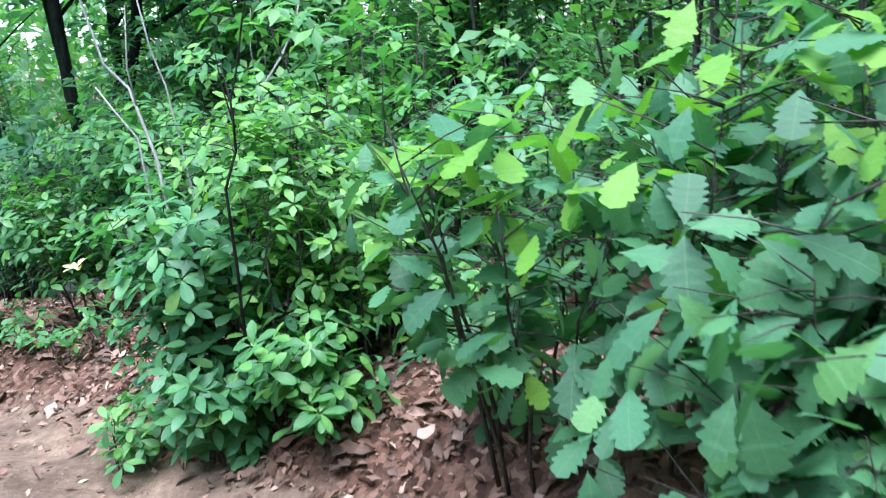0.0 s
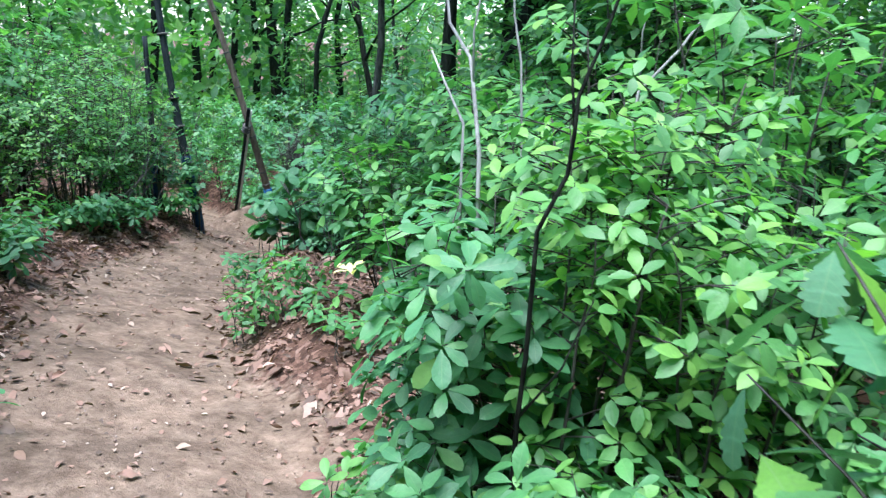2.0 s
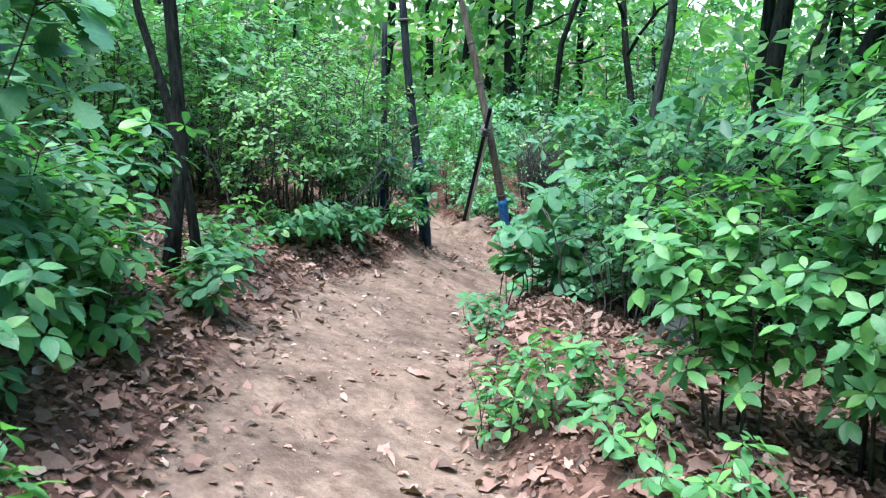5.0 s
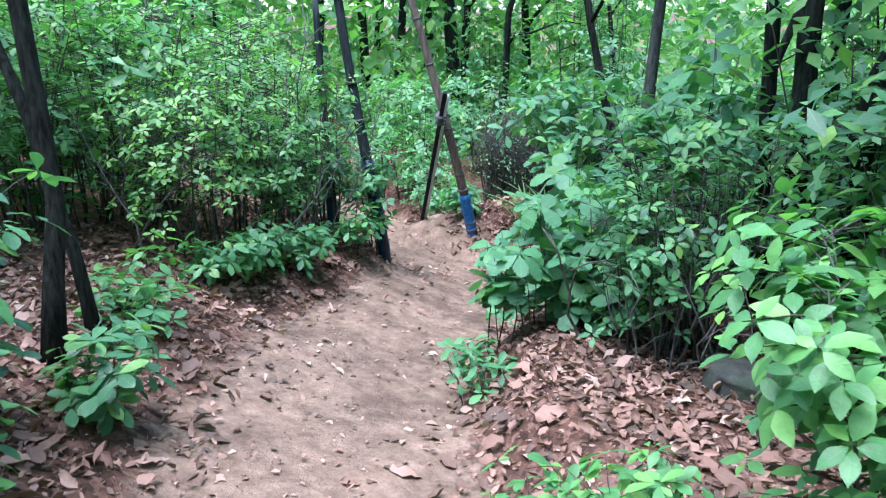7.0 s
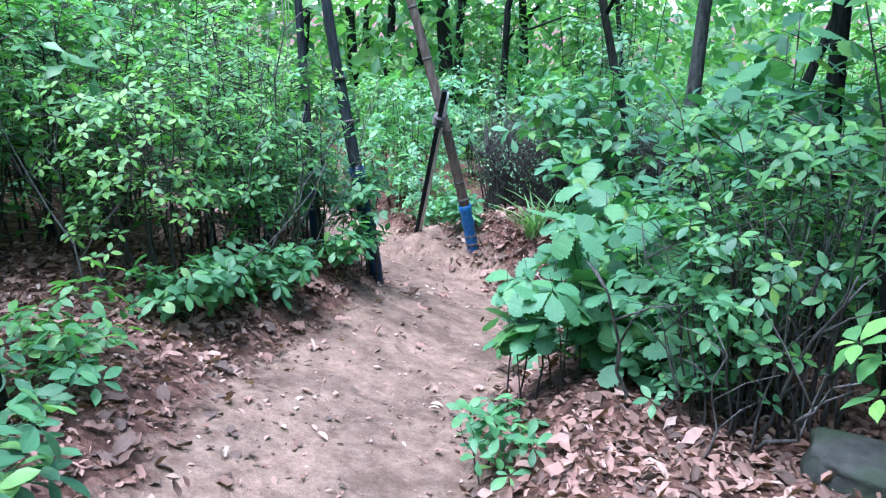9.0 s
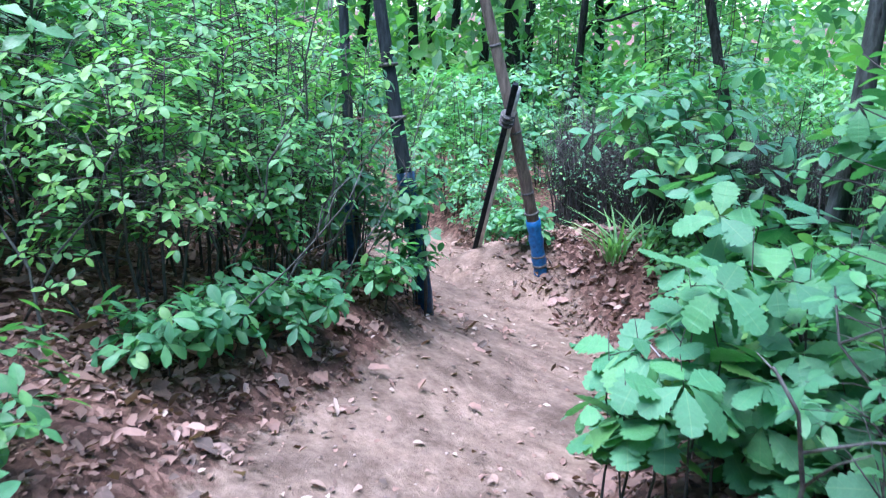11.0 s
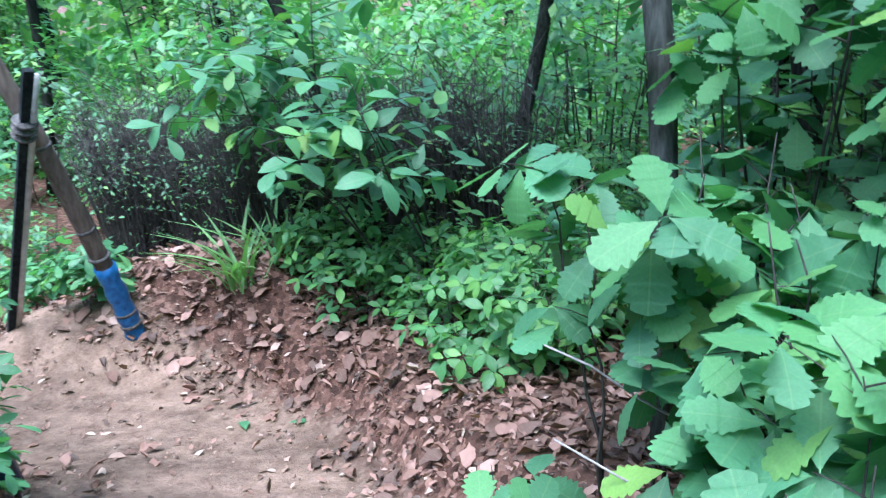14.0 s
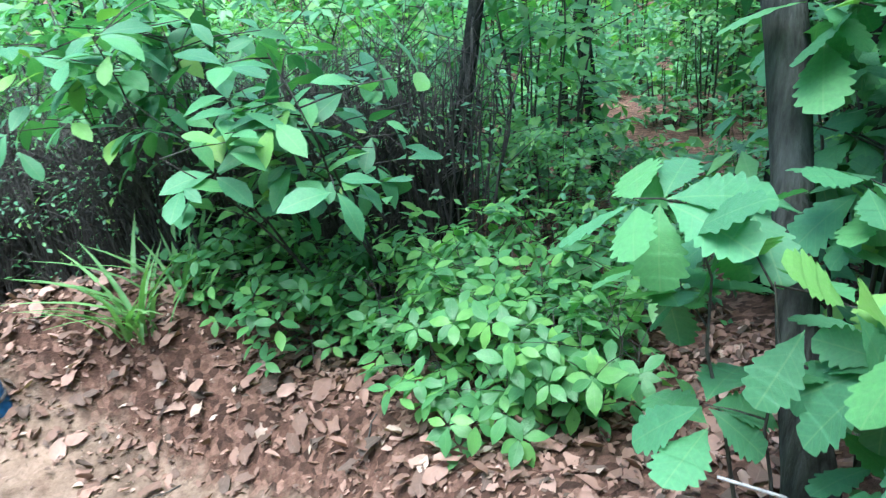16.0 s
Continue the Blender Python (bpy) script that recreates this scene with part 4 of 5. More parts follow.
for k, (x, y, tall, sp, lx, ly, low, tips, lab) in enumerate((
        (-5.84, 8.6, 1.15, 0.42, -0.03, 0.0, 0.6, 15, "broad-leaved oak sapling arching in front of a grey trunk"),
        (-5.54, 8.6, 1.18, 0.42, 0.0, 0.0, 0.62, 15, "broad-leaved oak sapling beside a grey trunk"),
        (-5.25, 8.85, 1.15, 0.42, 0.0, 0.0, 0.55, 13, "broad-leaved oak sapling with wide lobed leaves"),
        (-6.22, 8.5, 0.42, 0.3, -0.02, 0.0, 0.35, 10, "low broad-leaved oak sapling at the path edge"),
        (-5.5, 8.05, 0.45, 0.32, -0.08, 0.0, 0.3, 12, "low broad-leaved oak sapling at the path edge"),
        (-5.12, 8.2, 0.85, 0.4, -0.05, 0.0, 0.4, 12, "broad-leaved oak sapling among twiggy bushes"),
        (-5.3, 8.6, 0.4, 0.3, 0.0, 0.0, 0.3, 8, "low broad-leaved oak sapling in leaf litter"),
        (-5.42, 8.0, 0.95, 0.38, -0.06, 0.0, 0.45, 14, "broad-leaved oak sapling with wide lobed leaves"),
        (-5.3, 8.35, 1.25, 0.42, -0.05, 0.0, 0.5, 15, "broad-leaved oak sapling with wide lobed leaves"),
        (-5.05, 7.85, 0.6, 0.36, -0.06, 0.0, 0.3, 12, "low broad-leaved oak sapling under twiggy bushes"),
        (-5.3, 9.1, 1.95, 0.45, 0.0, -0.1, 0.72, 18, "tall broad-leaved oak sapling growing against a grey trunk"),
        (-4.98, 8.6, 1.9, 0.5, -0.05, -0.05, 0.6, 22, "tall broad-leaved oak sapling among dark trunks"),
        (-5.2, 9.3, 1.7, 0.5, -0.05, -0.05, 0.5, 18, "tall broad-leaved oak sapling among dark trunks"),
        (-5.72, 7.48, 0.82, 0.22, 0.0, 0.0, 0.45, 9, "slender broad-leaved oak sapling at the path edge"),
        (-5.36, 7.8, 0.5, 0.34, -0.06, 0.0, 0.3, 13, "low broad-leaved oak sapling under twiggy bushes"),
        (-5.6, 8.3, 0.62, 0.34, -0.05, 0.0, 0.35, 12, "broad-leaved oak sapling leaning over the path edge"),
        (-5.5, 7.55, 0.8, 0.34, -0.08, -0.02, 0.25, 16, "low broad-leaved oak sapling leaning over the path edge"))):
    leafy_plant("oak_sapling", x, y, tall, sp, lab, 4, tips, 0.158, 5, BROAD_OAK, 224 + k, "sapling", (lx, ly), low, 0.2, 0.5, 0.3, (70, 118))
leafy_plant("sapling", -6.8, 11.15, 1.75, 0.8, "sapling with drooping sprays of large oval leaves", 8, 70, 0.17, 5, BROAD, 26, "sapling", (-0.4, -0.6), 0.55, 0.36, 0.7, 0.15)
leafy_plant("sapling", -7.6, 11.4, 1.8, 0.7, "sapling with sprays of large oval leaves", 6, 50, 0.16, 5, BROAD, 27, "sapling", (-0.1, -0.4), 0.6, 0.36, 0.7, 0.15)
for k, (x, y, tall) in enumerate(((-7.05, 10.75, 0.5), (-6.6, 10.55, 0.55), (-6.2, 10.3, 0.55), (-6.75, 11.05, 0.6), (-6.0, 9.75, 0.5), (-7.45, 11.15, 0.55), (-6.25, 10.75, 0.55), (-5.85, 10.25, 0.5), (-5.75, 10.7, 0.6), (-6.35, 9.95, 0.38))):
    shrub("bush", x, y, tall, 0.42, "low leafy bush at the edge of leaf litter", 8, 60, 0.085, 5, POINTED, MAT_BUSH, 172 + k, (0, 0), 0.1, 0.24, 0.6)
shrub("plant", -8.95, 10.95, 0.45, 0.25, "leafy plant at the foot of the prop pole", 6, 44, 0.11, 5, OBOVATE, MAT_SHRUB, 74, (0, 0), 0.3, 0.16, 0.3)
shrub("plant", -9.6, 11.25, 0.6, 0.35, "leafy plant beside the path", 6, 44, 0.1, 5, OBOVATE, MAT_SHRUB, 75, (0, 0), 0.2, 0.2, 0.45)


BLADES = [shape_mesh("blade", leaf_shape((0, 0.2, 0.4, 0.6, 0.8, 1), (0.016, 0.024, 0.026, 0.022, 0.013, 0), 0.4, k), MAT_BLADE) for k in (0.35, 0.6, 0.85)]


def grass_clump(x, y, n, seed):
    rng = random.Random(seed)
    ob = thing("grass_clump", (x, y, h_at(x, y)), "clump of long arching pale green grass blades", "grass")
    for _ in range(n):
        a = rng.uniform(0, 6.283)
        d = Vector((math.cos(a) * 0.55, math.sin(a) * 0.55, rng.uniform(0.9, 2.2)))
        bl = part("blade", rng.choice(BLADES), ob)
        bl.matrix_local = leaf_matrix((rng.gauss(0, 0.05), rng.gauss(0, 0.05), -0.015), d, (-math.cos(a), -math.sin(a), 0.6), rng.uniform(0.3, 0.6))


grass_clump(-7.9, 10.85, 36, 3)
grass_clump(-7.72, 10.98, 18, 4)

# ---- undergrowth and far woods ----
under = []
for k in range(8):
    x, y = -17 - 1.5 * k, 9 + 1.7 * k
    tall = (1.5, 1.8, 2.0, 1.6, 3.2, 3.6, 3.0, 4.0)[k]
    lush = (MAT_SMALL, MAT_SHRUB, MAT_BUSH, MAT_SMALL, MAT_CANOPY, MAT_SMALL, MAT_BUSH, MAT_CANOPY)[k]
    label = "leafy undergrowth bush in the wood" if k < 4 else "slender many-stemmed young tree in the undergrowth"
    under.append(shrub("undergrowth_bush" if k < 4 else "young_tree", x, y, tall, 0.9 if k < 4 else 0.8, label, 9 if k < 4 else 5, 104 if k < 4 else 120, 0.126, 5, TINY, lush, 80 + k, (0, 0), 0.03 if k < 6 else 0.3, 0.4, 0.4, "bush" if k < 4 else "tree", "", 0.45, (60, 95), True))
# twigs packed dense to stand in for the shade deep in the undergrowth
thicket_bush = shrub("thicket_bush", -19, 24, 1.35, 0.6, "dense thicket of bare twigs with few leaves, standing for dark undergrowth shade", 40, 260, 0.05, 2, TINY, MAT_SMALL, 300, (0, 0), 0.02, 0.3, 0.4, "bush", "", 1.2, (60, 95), True, MAT_TWIG)
rng = random.Random(6)
for k in range(44):
    x, y = rng.uniform(-9.4, -6.2), 0
    y = 11.95 - 0.12 * (x + 7.5) + rng.uniform(-0.45, 0.6)
    copy_thing(thicket_bush, pose(x, y, h_at(x, y), 0, 0, rng.uniform(0, 360)) @ Matrix.Scale(rng.uniform(0.8, 1.15), 4))
rng = random.Random(5)
made = []
while len(made) < 215:
    a, r = rng.uniform(0, 6.283), rng.uniform(1.5, 12.5)
    x, y = -5.0 + r * math.cos(a), 7.5 + r * math.sin(a)
    d, s = off_trail(x, y)
    beyond = x < -9.4 and y > 9.6
    if d < (1.1 if beyond else 2.5 if s < 0 else 2.7) or y < 1 - 0.8 * (x + 4) - 4 and rng.random() < 0.85:
        continue
    if any((x - p) ** 2 + (y - q) ** 2 < 0.42 for p, q in made):
        continue
    if -7.6 < x < -3.4 and 10.6 < y < 17 and rng.random() < 0.92:
        continue
    thicket = -8.5 < x < -5 and 10.8 < y < 12.4
    kind = rng.choice(under[6:] if thicket else under[1:3] if -7.6 < x < -3.4 and 12 < y < 17 else under[:4] if d < 3.4 or math.hypot(x + 9.5, y - 7.5) < 4.5 else under)
    copy_thing(kind, pose(x, y, h_at(x, y) - 0.03, 0, 0, rng.uniform(0, 360)) @ Matrix.Scale(rng.uniform(0.75, 1.25), 4))
    made.append((x, y))

for k in range(7):
    x, y = rng.uniform(-8.8, -6.4), rng.uniform(12.6, 15.5)
    copy_thing(rng.choice(under[:4]), pose(x, y, h_at(x, y) - 0.03, 0, 0, rng.uniform(0, 360)) @ Matrix.Scale(rng.uniform(0.5, 0.9), 4))

# low bushes under the open wood beyond the grey trunk
for k, (x, y) in enumerate(((-5.2, 11.2), (-4.8, 10.4), (-5.6, 11.9), (-4.4, 11.2), (-5.0, 12.4), (-4.2, 12.1), (-5.8, 12.8), (-4.5, 9.7), (-5.4, 10.5), (-6.2, 12.3))):
    copy_thing(under[k % 4], pose(x, y, h_at(x, y) - 0.03, 0, 0, 83 * k) @ Matrix.Scale(0.36 + 0.05 * (k % 3), 4))

# tall young growth behind the dark trunks of the lower side and above the upper bank,
# added to shade and darken both sides
for k, (x, y) in enumerate(((-3.3, 9.3), (-2.6, 8.7), (-2.9, 10.0), (-2.0, 9.4), (-1.5, 8.2), (-0.8, 8.7), (-3.4, 10.6), (-2.2, 7.7), (-1.2, 7.2), (-2.5, 11.2), (-3.2, 8.2), (-0.3, 7.4), (-4.0, 9.5), (-3.7, 10.0), (-4.2, 10.6), (-3.8, 11.4), (-7.0, 3.7), (-7.9, 4.4), (-6.6, 2.8), (-8.4, 3.5), (-9.2, 4.7), (-7.6, 2.9))):
    copy_thing(under[4 + k % 4], pose(x, y, h_at(x, y) - 0.03, 0, 0, 71 * k) @ Matrix.Scale(0.75 + 0.07 * (k % 4), 4))

# low growth where the way bends out of sight
for k, (x, y) in enumerate(((-9.85, 11.75), (-10.6, 12.1), (-11.4, 12.45), (-10.5, 9.75), (-11.2, 10.15), (-12.0, 10.5), (-12.9, 11.0), (-13.2, 11.9), (-12.4, 12.6), (-9.75, 9.45))):
    copy_thing(under[k % 4], pose(x, y, h_at(x, y) - 0.03, 0, 0, 67 * k) @ Matrix.Scale(0.5 + 0.05 * (k % 5), 4))


def far_woods():
    rng = np.random.default_rng(9)
    n = 105000
    a = rng.uniform(0, 2 * math.pi, n)
    r = rng.uniform(11.5, 21, n)
    x, y = -5 + r * np.cos(a), 7.5 + r * np.sin(a)
    z = height(x, y) + 6.5 * rng.random(n) ** 1.7
    clump = np.sin(x * 1.7 + 2 * np.sin(y * 0.9)) + np.sin(y * 1.9 + 1.5 * np.sin(z * 1.8 + x)) > -0.3
    clump &= (y > 4) | (rng.random(n) < 0.3)
    clump &= (y < 11) | (x < -7.4 - 0.1 * (y - 11)) | (x > -1.5 + 0.7 * (y - 11)) | (rng.random(n) < 0.42)
    x, y, z = x[clump], y[clump], z[clump]
    n = len(x)
    D = rng.normal(0, 1, (n, 3))
    U = rng.normal(0, 0.5, (n, 3)) + np.array((0, 0, 1))
    spots = list(zip(np.stack([x, y, z], -1), D, U, rng.uniform(0.2, 0.42, n)))
    ob = new("far_woods", leaves_mesh("far_woods", TINY, spots, MAT_CANOPY))
    tagged(ob, "dense green foliage of the wood further off", "woods", "", "stuff")


def horizon_woods():
    rng = np.random.default_rng(10)
    n = 40000
    a, r = rng.uniform(0, 2 * math.pi, n), rng.uniform(20, 44, n)
    x, y = -5 + r * np.cos(a), 7.5 + r * np.sin(a)
    keep = (y < 11) | (x < -7.4 - 0.1 * (y - 11)) | (x > -1.5 + 0.7 * (y - 11)) | (rng.random(n) < 0.75)
    x, y = x[keep], y[keep]
    n = len(x)
    z = height(x, y) + 11 * rng.random(n) ** 1.4
    spots = list(zip(np.stack([x, y, z], -1), rng.normal(0, 1, (n, 3)), rng.normal(0, 0.5, (n, 3)) + np.array((0, 0, 1)), rng.uniform(0.6, 1.1, n)))
    tagged(new("distant_woods", leaves_mesh("distant_woods", TINY, spots, MAT_CANOPY)), "dense green foliage of the distant wood", "woods", "", "stuff")


def ground_cover():
    rng = np.random.default_rng(12)
    n = 50000
    a, r = rng.uniform(0, 2 * math.pi, n), rng.uniform(1, 20, n)
    x, y = -5 + r * np.cos(a), 7.5 + r * np.sin(a)
    d, s = off_trail(x, y)
    keep = (d > np.where(s > 0, 3.2, 2.8)) & (y > 3 - 0.6 * (x + 5) - 3) & (np.sin(x * 2.1 + np.sin(y * 1.3)) + np.sin(y * 2.4 + np.sin(x * 1.7)) > -0.5)
    out = rng.uniform(0, 2 * math.pi, 16000), rng.uniform(11, 34, 16000)
    x, y = np.concatenate([x[keep], -5 + out[1] * np.cos(out[0])]), np.concatenate([y[keep], 7.5 + out[1] * np.sin(out[0])])
    n = len(x)
    z = height(x, y) + 0.45 * rng.random(n) ** 1.3 + 0.02
    spots = list(zip(np.stack([x, y, z], -1), rng.normal(0, 1, (n, 3)) * np.array((1, 1, 0.35)), rng.normal(0, 0.4, (n, 3)) + np.array((0, 0, 1)), rng.uniform(0.09, 0.2, n) * np.where(np.hypot(x + 5, y - 7.5) > 11, 2.4, 1.0)))
    tagged(new("ground_cover", leaves_mesh("ground_cover", TINY, spots, MAT_SMALL)), "low green leafy cover on the wood floor", "plants", "", "stuff")


far_woods()
horizon_woods()
ground_cover()


# ---- leaf litter ----
def litter(name, n, seed, shape, small, large, tilt, lift, label, thin=0.03):
    rng = np.random.default_rng(seed)
    x, y = rng.uniform(-11.0, 1.5, n), rng.uniform(2, 12.5, n)
    d, s = off_trail(x, y)
    e = d - 0.25 * ((s > 0) & (x > -3.4)) + 0.4 * np.exp(-((x + 7.9) ** 2 / 1.6 + (y - 10.75) ** 2 / 0.2))
    patch = 0.5 + 0.5 * np.sin(2.3 * x + 1.7 * np.sin(1.9 * y)) * np.sin(2.9 * y + 1.3 * np.sin(2.1 * x))
    keep = (d < 2.6) & (rng.random(n) < np.clip((e - 0.4) / 0.65, thin, 1.0) * (0.4 + 0.6 * patch))
    x, y = x[keep], y[keep]
    n = len(x)
    z = height(x, y) + rng.uniform(0.006, lift, n)
    a = rng.uniform(0, 6.283, n)
    D = np.stack([np.cos(a), np.sin(a), rng.normal(0.02, tilt, n)], -1)
    U = np.stack([rng.normal(0, tilt * 1.4, n), rng.normal(0, tilt * 1.4, n), np.ones(n)], -1)
    spots = list(zip(np.stack([x, y, z], -1), D, U, small + (large - small) * rng.random(n) ** 1.5))
    tagged(new(name, leaves_mesh(name, shape, spots, MAT_DRY, 0.055)), label, "leaves", "", "stuff")


litter("leaf_litter", 36000, 21, DRY, 0.045, 0.14, 0.18, 0.03, "reddish-brown fallen oak leaves lying thick along the path")
litter("curled_leaf_litter", 32000, 22, DRY_CURLED, 0.035, 0.09, 0.32, 0.035, "curled brown fallen leaves along the path")
litter("leaf_crumbs", 90000, 23, DRY_BIT, 0.015, 0.05, 0.25, 0.02, "broken brown bits of dead leaf along the path", 0.16)


# ---- dead wood, twigs and single fallen leaves ----
def stick(name, line, r0, r1, label, mat, category="branch", side=()):
    base = Vector(line[0])
    t = Tubes()
    pts = [Vector(p) - base for p in line]
    n = len(pts)
    t.add(pts, [r0 + (r1 - r0) * k / (n - 1) for k in range(n)], 7)
    ob = new(name, t.mesh(name, mat))
    ob.location = base
    tagged(ob, label, category)
    for s in side:
        q = Tubes()
        q.add([Vector(p) - base for p in s], [r1 * 1.2 - r1 * 0.7 * k / (len(s) - 1) for k in range(len(s))], 6)
        part("side_branch", q.mesh("side_branch", mat), ob)


stick("dead_branch", [(-1.8, 4.5, h_at(-1.8, 4.5)), (-1.84, 4.52, 0.6), (-1.86, 4.53, 1.06), (-1.97, 4.66, 1.3), (-2.0, 4.68, 1.4), (-2.14, 4.75, 1.53), (-2.2, 4.78, 1.8), (-2.3, 4.85, 2.2)], 0.01, 0.005, "bare pale grey dead stem rising from a shrub", MAT_DEAD, side=([(-1.97, 4.66, 1.3), (-1.99, 4.68, 1.5), (-1.95, 4.7, 1.8)],))
stick("dead_branch", [(-1.9, 4.5, h_at(-1.9, 4.5)), (-1.93, 4.53, 0.9), (-1.95, 4.56, 1.16), (-2.06, 4.6, 1.3), (-2.15, 4.64, 1.42)], 0.007, 0.004, "bare pale grey dead stem rising from a shrub", MAT_DEAD)
stick("dead_branch", [(-1.9, 5.1, h_at(-1.9, 5.1)), (-1.95, 5.12, 0.9), (-2.0, 5.14, 1.39), (-2.06, 5.17, 1.58), (-2.12, 5.2, 2.1)], 0.007, 0.004, "bare grey dead stem in the undergrowth", MAT_DEAD)
stick("dead_branch", [(-1.8, 5.9, h_at(-1.8, 5.9)), (-1.75, 5.95, 0.8), (-1.72, 5.98, 1.26), (-1.58, 6.13, 1.47), (-1.47, 6.26, 1.7), (-1.4, 6.3, 2.0)], 0.012, 0.005, "bare grey forked twig above the bushes", MAT_DEAD, side=([(-1.72, 5.98, 1.26), (-1.74, 6.0, 1.55), (-1.7, 6.0, 1.8)], [(-1.58, 6.13, 1.47), (-1.62, 6.1, 1.7)]))
stick("crooked_stem", [(-1.31, 3.78, h_at(-1.31, 3.78)), (-1.28, 3.73, 0.2), (-1.26, 3.69, 0.5), (-1.245, 3.68, 0.68), (-1.235, 3.665, 0.88), (-1.225, 3.645, 1.02), (-1.17, 3.67, 1.16), (-1.165, 3.68, 1.26), (-1.17, 3.7, 1.34), (-1.13, 3.73, 1.48), (-1.1, 3.76, 1.62), (-1.02, 3.8, 1.9)], 0.0078, 0.0035, "crooked dark sapling stem rising out of the shrub", MAT_BARK, "sapling", side=([(-1.165, 3.68, 1.26), (-1.2, 3.72, 1.4), (-1.22, 3.75, 1.6)], [(-1.26, 3.69, 0.5), (-1.16, 3.72, 0.66), (-1.1, 3.74, 0.85)]))
stick("dry_twig", [(-6.11, 8.47, -0.2), (-5.98, 8.47, -0.27), (-5.85, 8.44, -0.36), (-5.67, 8.33, -0.42), (-5.5, 8.3, -0.62), (-5.45, 8.28, h_at(-5.45, 8.28))], 0.003, 0.005, "thin pale dry twig arching beside the grey trunk", MAT_DEAD, "twig")
stick("dry_twig", [(-5.81, 8.61, -0.19), (-5.7, 8.57, -0.34), (-5.62, 8.52, -0.52), (-5.58, 8.5, h_at(-5.58, 8.5))], 0.0025, 0.0045, "thin pale dry twig beside the grey trunk", MAT_DEAD, "twig")
stick("dry_twig", [(-6.1, 8.13, -0.28), (-5.95, 8.12, -0.38), (-5.75, 8.1, -0.5), (-5.6, 8.1, h_at(-5.6, 8.1))], 0.0025, 0.0045, "thin pale dry twig among broad leaves", MAT_DEAD, "twig")
rng = random.Random(91)
for k in range(26):
    x, y = rng.uniform(-9, -1), rng.uniform(3, 11)
    d, s = off_trail(x, y)
    if not 0.3 < d < 1.5:
        continue
    a, ln = rng.uniform(0, 6.283), rng.uniform(0.12, 0.4)
    line = [(x + math.cos(a) * ln * q + rng.uniform(-0.015, 0.015), y + math.sin(a) * ln * q + rng.uniform(-0.015, 0.015)) for q in (0, 0.4, 0.7, 1)]
    stick("dry_twig", [(p, q, h_at(p, q) + 0.012) for p, q in line], 0.004, 0.0025, "short dry twig lying on the path edge", MAT_TWIG, "twig")

DRY_ONES = [shape_mesh("fallen_leaf", leaf_shape((0, 0.2, 0.45, 0.7, 0.9, 1), (0, 0.12, 0.24, 0.23, 0.11, 0), 0.5 + 0.2 * k, 0.3, 0.03, 1.0 + 0.3 * k), MAT_DRY_ONE) for k in range(3)]
GREEN_ONE = shape_mesh("fallen_leaf", OBOVATE, MAT_BROAD)
made = 0
while made < 150:
    i = rng.randrange(2, len(TRAIL) - 4)
    t = rng.random()
    (ax, ay), (bx, by) = TRAIL[i], TRAIL[i + 1]
    off = rng.uniform(-0.75, 0.75)
    ln = math.hypot(bx - ax, by - ay)
    x, y = ax + (bx - ax) * t - (by - ay) / ln * off, ay + (by - ay) * t + (bx - ax) / ln * off
    ob = new("fallen_leaf", rng.choice(DRY_ONES))
    ob.matrix_world = leaf_matrix((x, y, h_at(x, y) + 0.012), (rng.uniform(-1, 1), rng.uniform(-1, 1), rng.uniform(-0.1, 0.15)), (rng.uniform(-0.3, 0.3), rng.uniform(-0.3, 0.3), 1), rng.uniform(0.035, 0.085))
    tagged(ob, "dry curled pale brown leaf lying on the path", "leaf", "fallen leaves on the path")
    made += 1
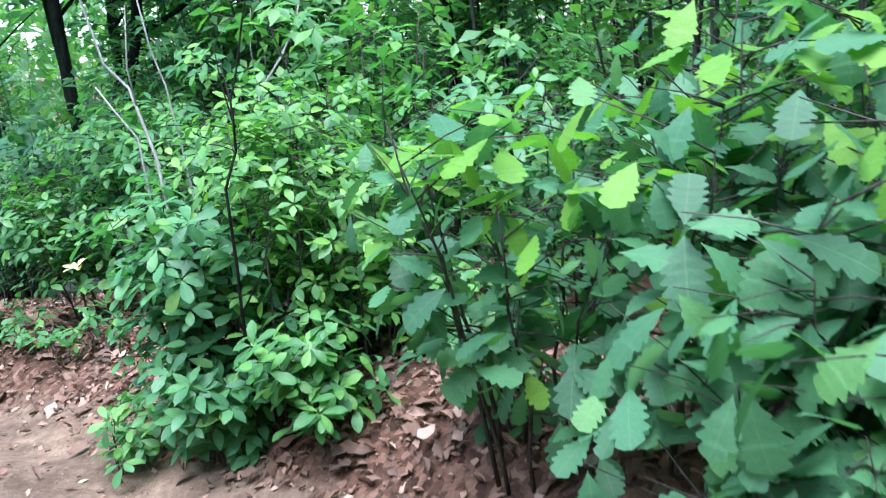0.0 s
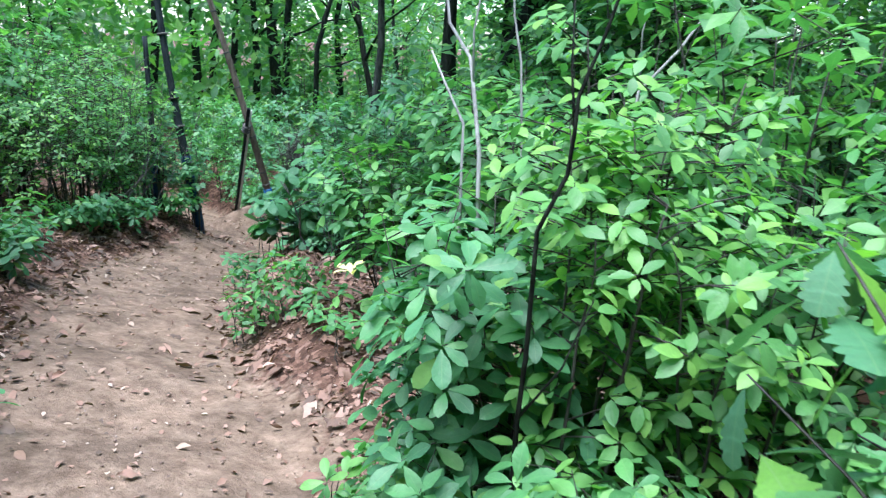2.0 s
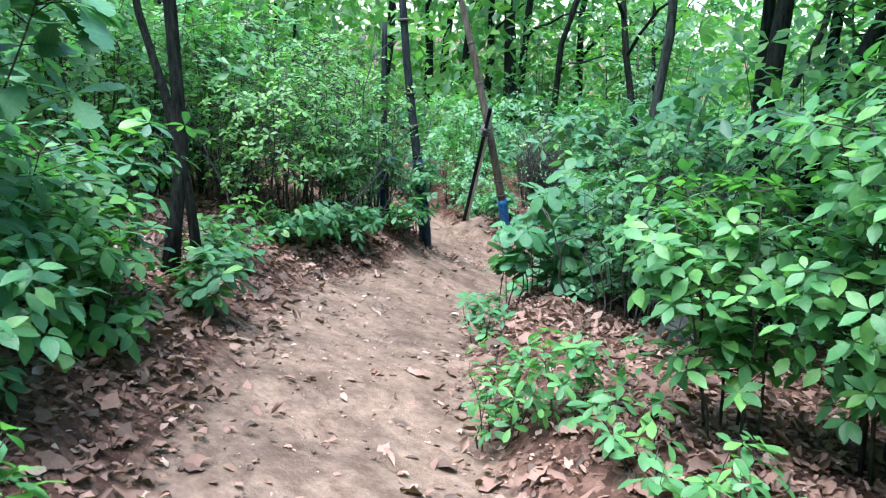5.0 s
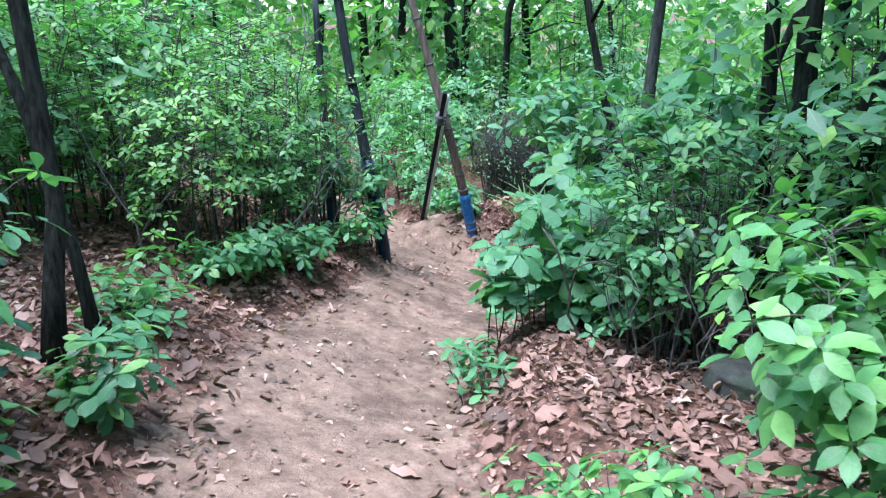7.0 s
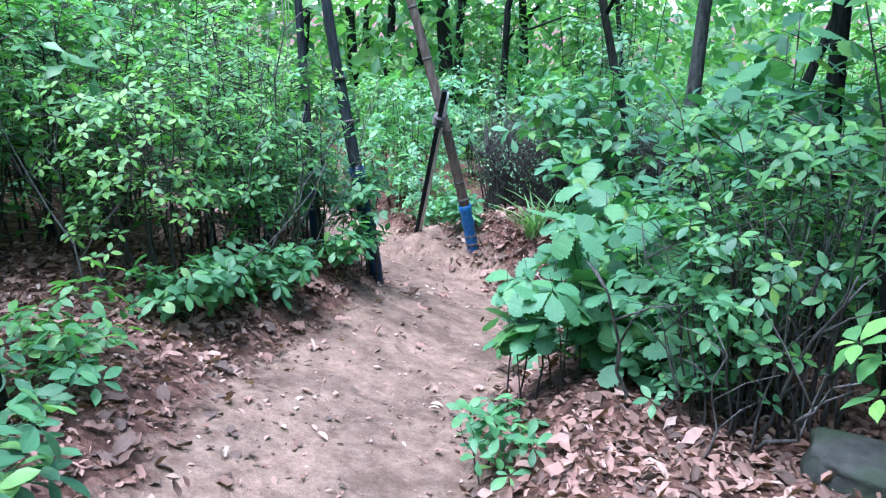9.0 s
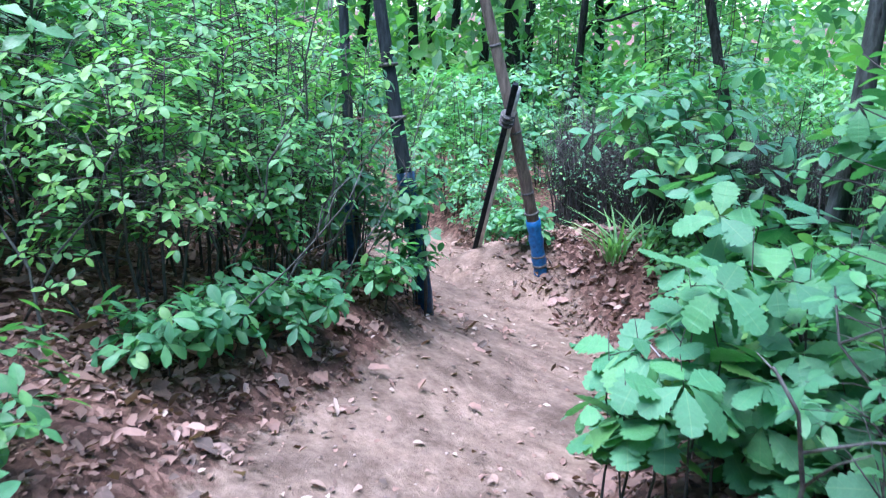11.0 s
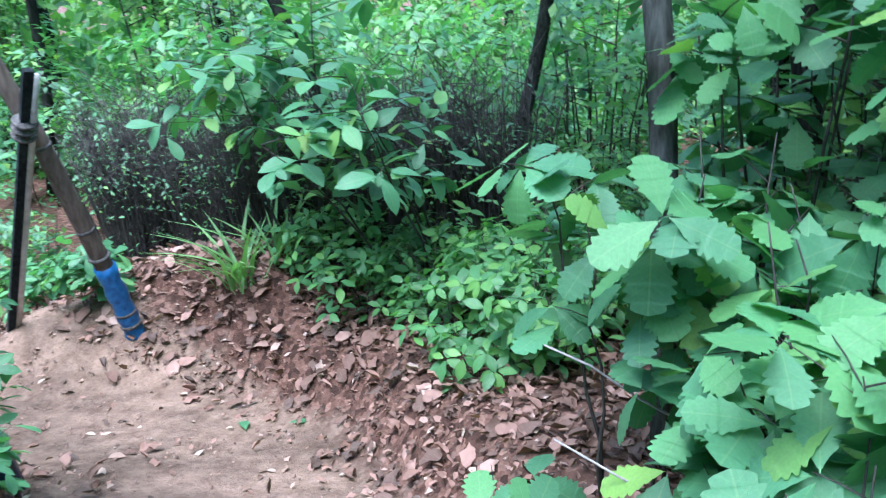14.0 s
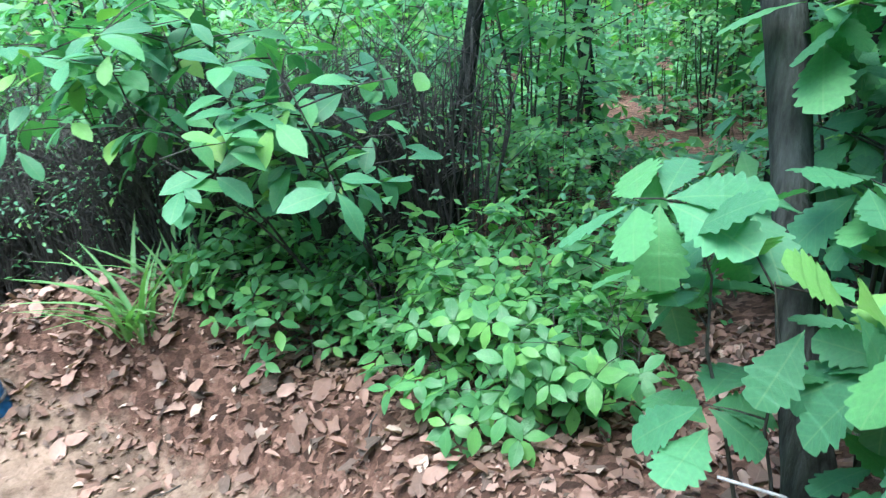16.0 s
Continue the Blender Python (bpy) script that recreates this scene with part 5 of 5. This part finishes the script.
for x, y, a in ((-7.45, 10.0, 0.3), (-7.65, 9.9, 2.0)):
    ob = new("fallen_leaf", GREEN_ONE)
    ob.matrix_world = leaf_matrix((x, y, h_at(x, y) + 0.015), (math.cos(a), math.sin(a), 0.05), (0.1, 0.1, 1), 0.13)
    tagged(ob, "fresh green leaf fallen on the path", "leaf", "fallen leaves on the path")
# one yellowed sprig on the shrub by the path
spots = []
whorl(spots, (0, 0, 0), (-0.3, -0.2, 1), 7, 0.06, rng, (35, 60))
ob = new("yellow_sprig", leaves_mesh("yellow_sprig", OBOVATE, spots, MAT_YELLOW))
ob.location = (-2.2, 4.2, 0.62)
tagged(ob, "pale yellow withered sprig at the edge of a shrub", "leaf")


# ---- crumbs of earth and small stones on the way ----
def crumbs():
    rng = np.random.default_rng(33)
    n = 15000
    x, y = rng.uniform(-9.5, 0.3, n), rng.uniform(1, 11, n)
    d, s = off_trail(x, y)
    keep = d < 1.15
    x, y = x[keep], y[keep]
    n = len(x)
    size = 0.002 + 0.009 * rng.random(n) ** 4
    c = np.stack([x, y, height(x, y) + size * 0.3], -1)
    tv = np.array([(1, 0, 0), (0, 1, 0), (-1, 0, 0), (0, -1, 0), (0, 0, 0.8), (0, 0, -0.8)], float)
    tf = np.array([(0, 1, 4), (1, 2, 4), (2, 3, 4), (3, 0, 4), (1, 0, 5), (2, 1, 5), (3, 2, 5), (0, 3, 5)])
    ang = rng.uniform(0, 6.283, n)
    st = rng.uniform(0.6, 1.5, (n, 1, 3)) * size[:, None, None]
    v = tv[None] * st
    co, si = np.cos(ang)[:, None], np.sin(ang)[:, None]
    v = np.stack([v[..., 0] * co - v[..., 1] * si, v[..., 0] * si + v[..., 1] * co, v[..., 2]], -1) + c[:, None]
    f = tf[None] + (np.arange(n) * 6)[:, None, None]
    ob = new("earth_crumbs", set_mesh("earth_crumbs", v.reshape(-1, 3).tolist(), f.reshape(-1, 3).tolist(), MAT_CRUMB))
    tagged(ob, "small crumbs of dry earth and grit on the path", "gravel", "", "stuff")


crumbs()
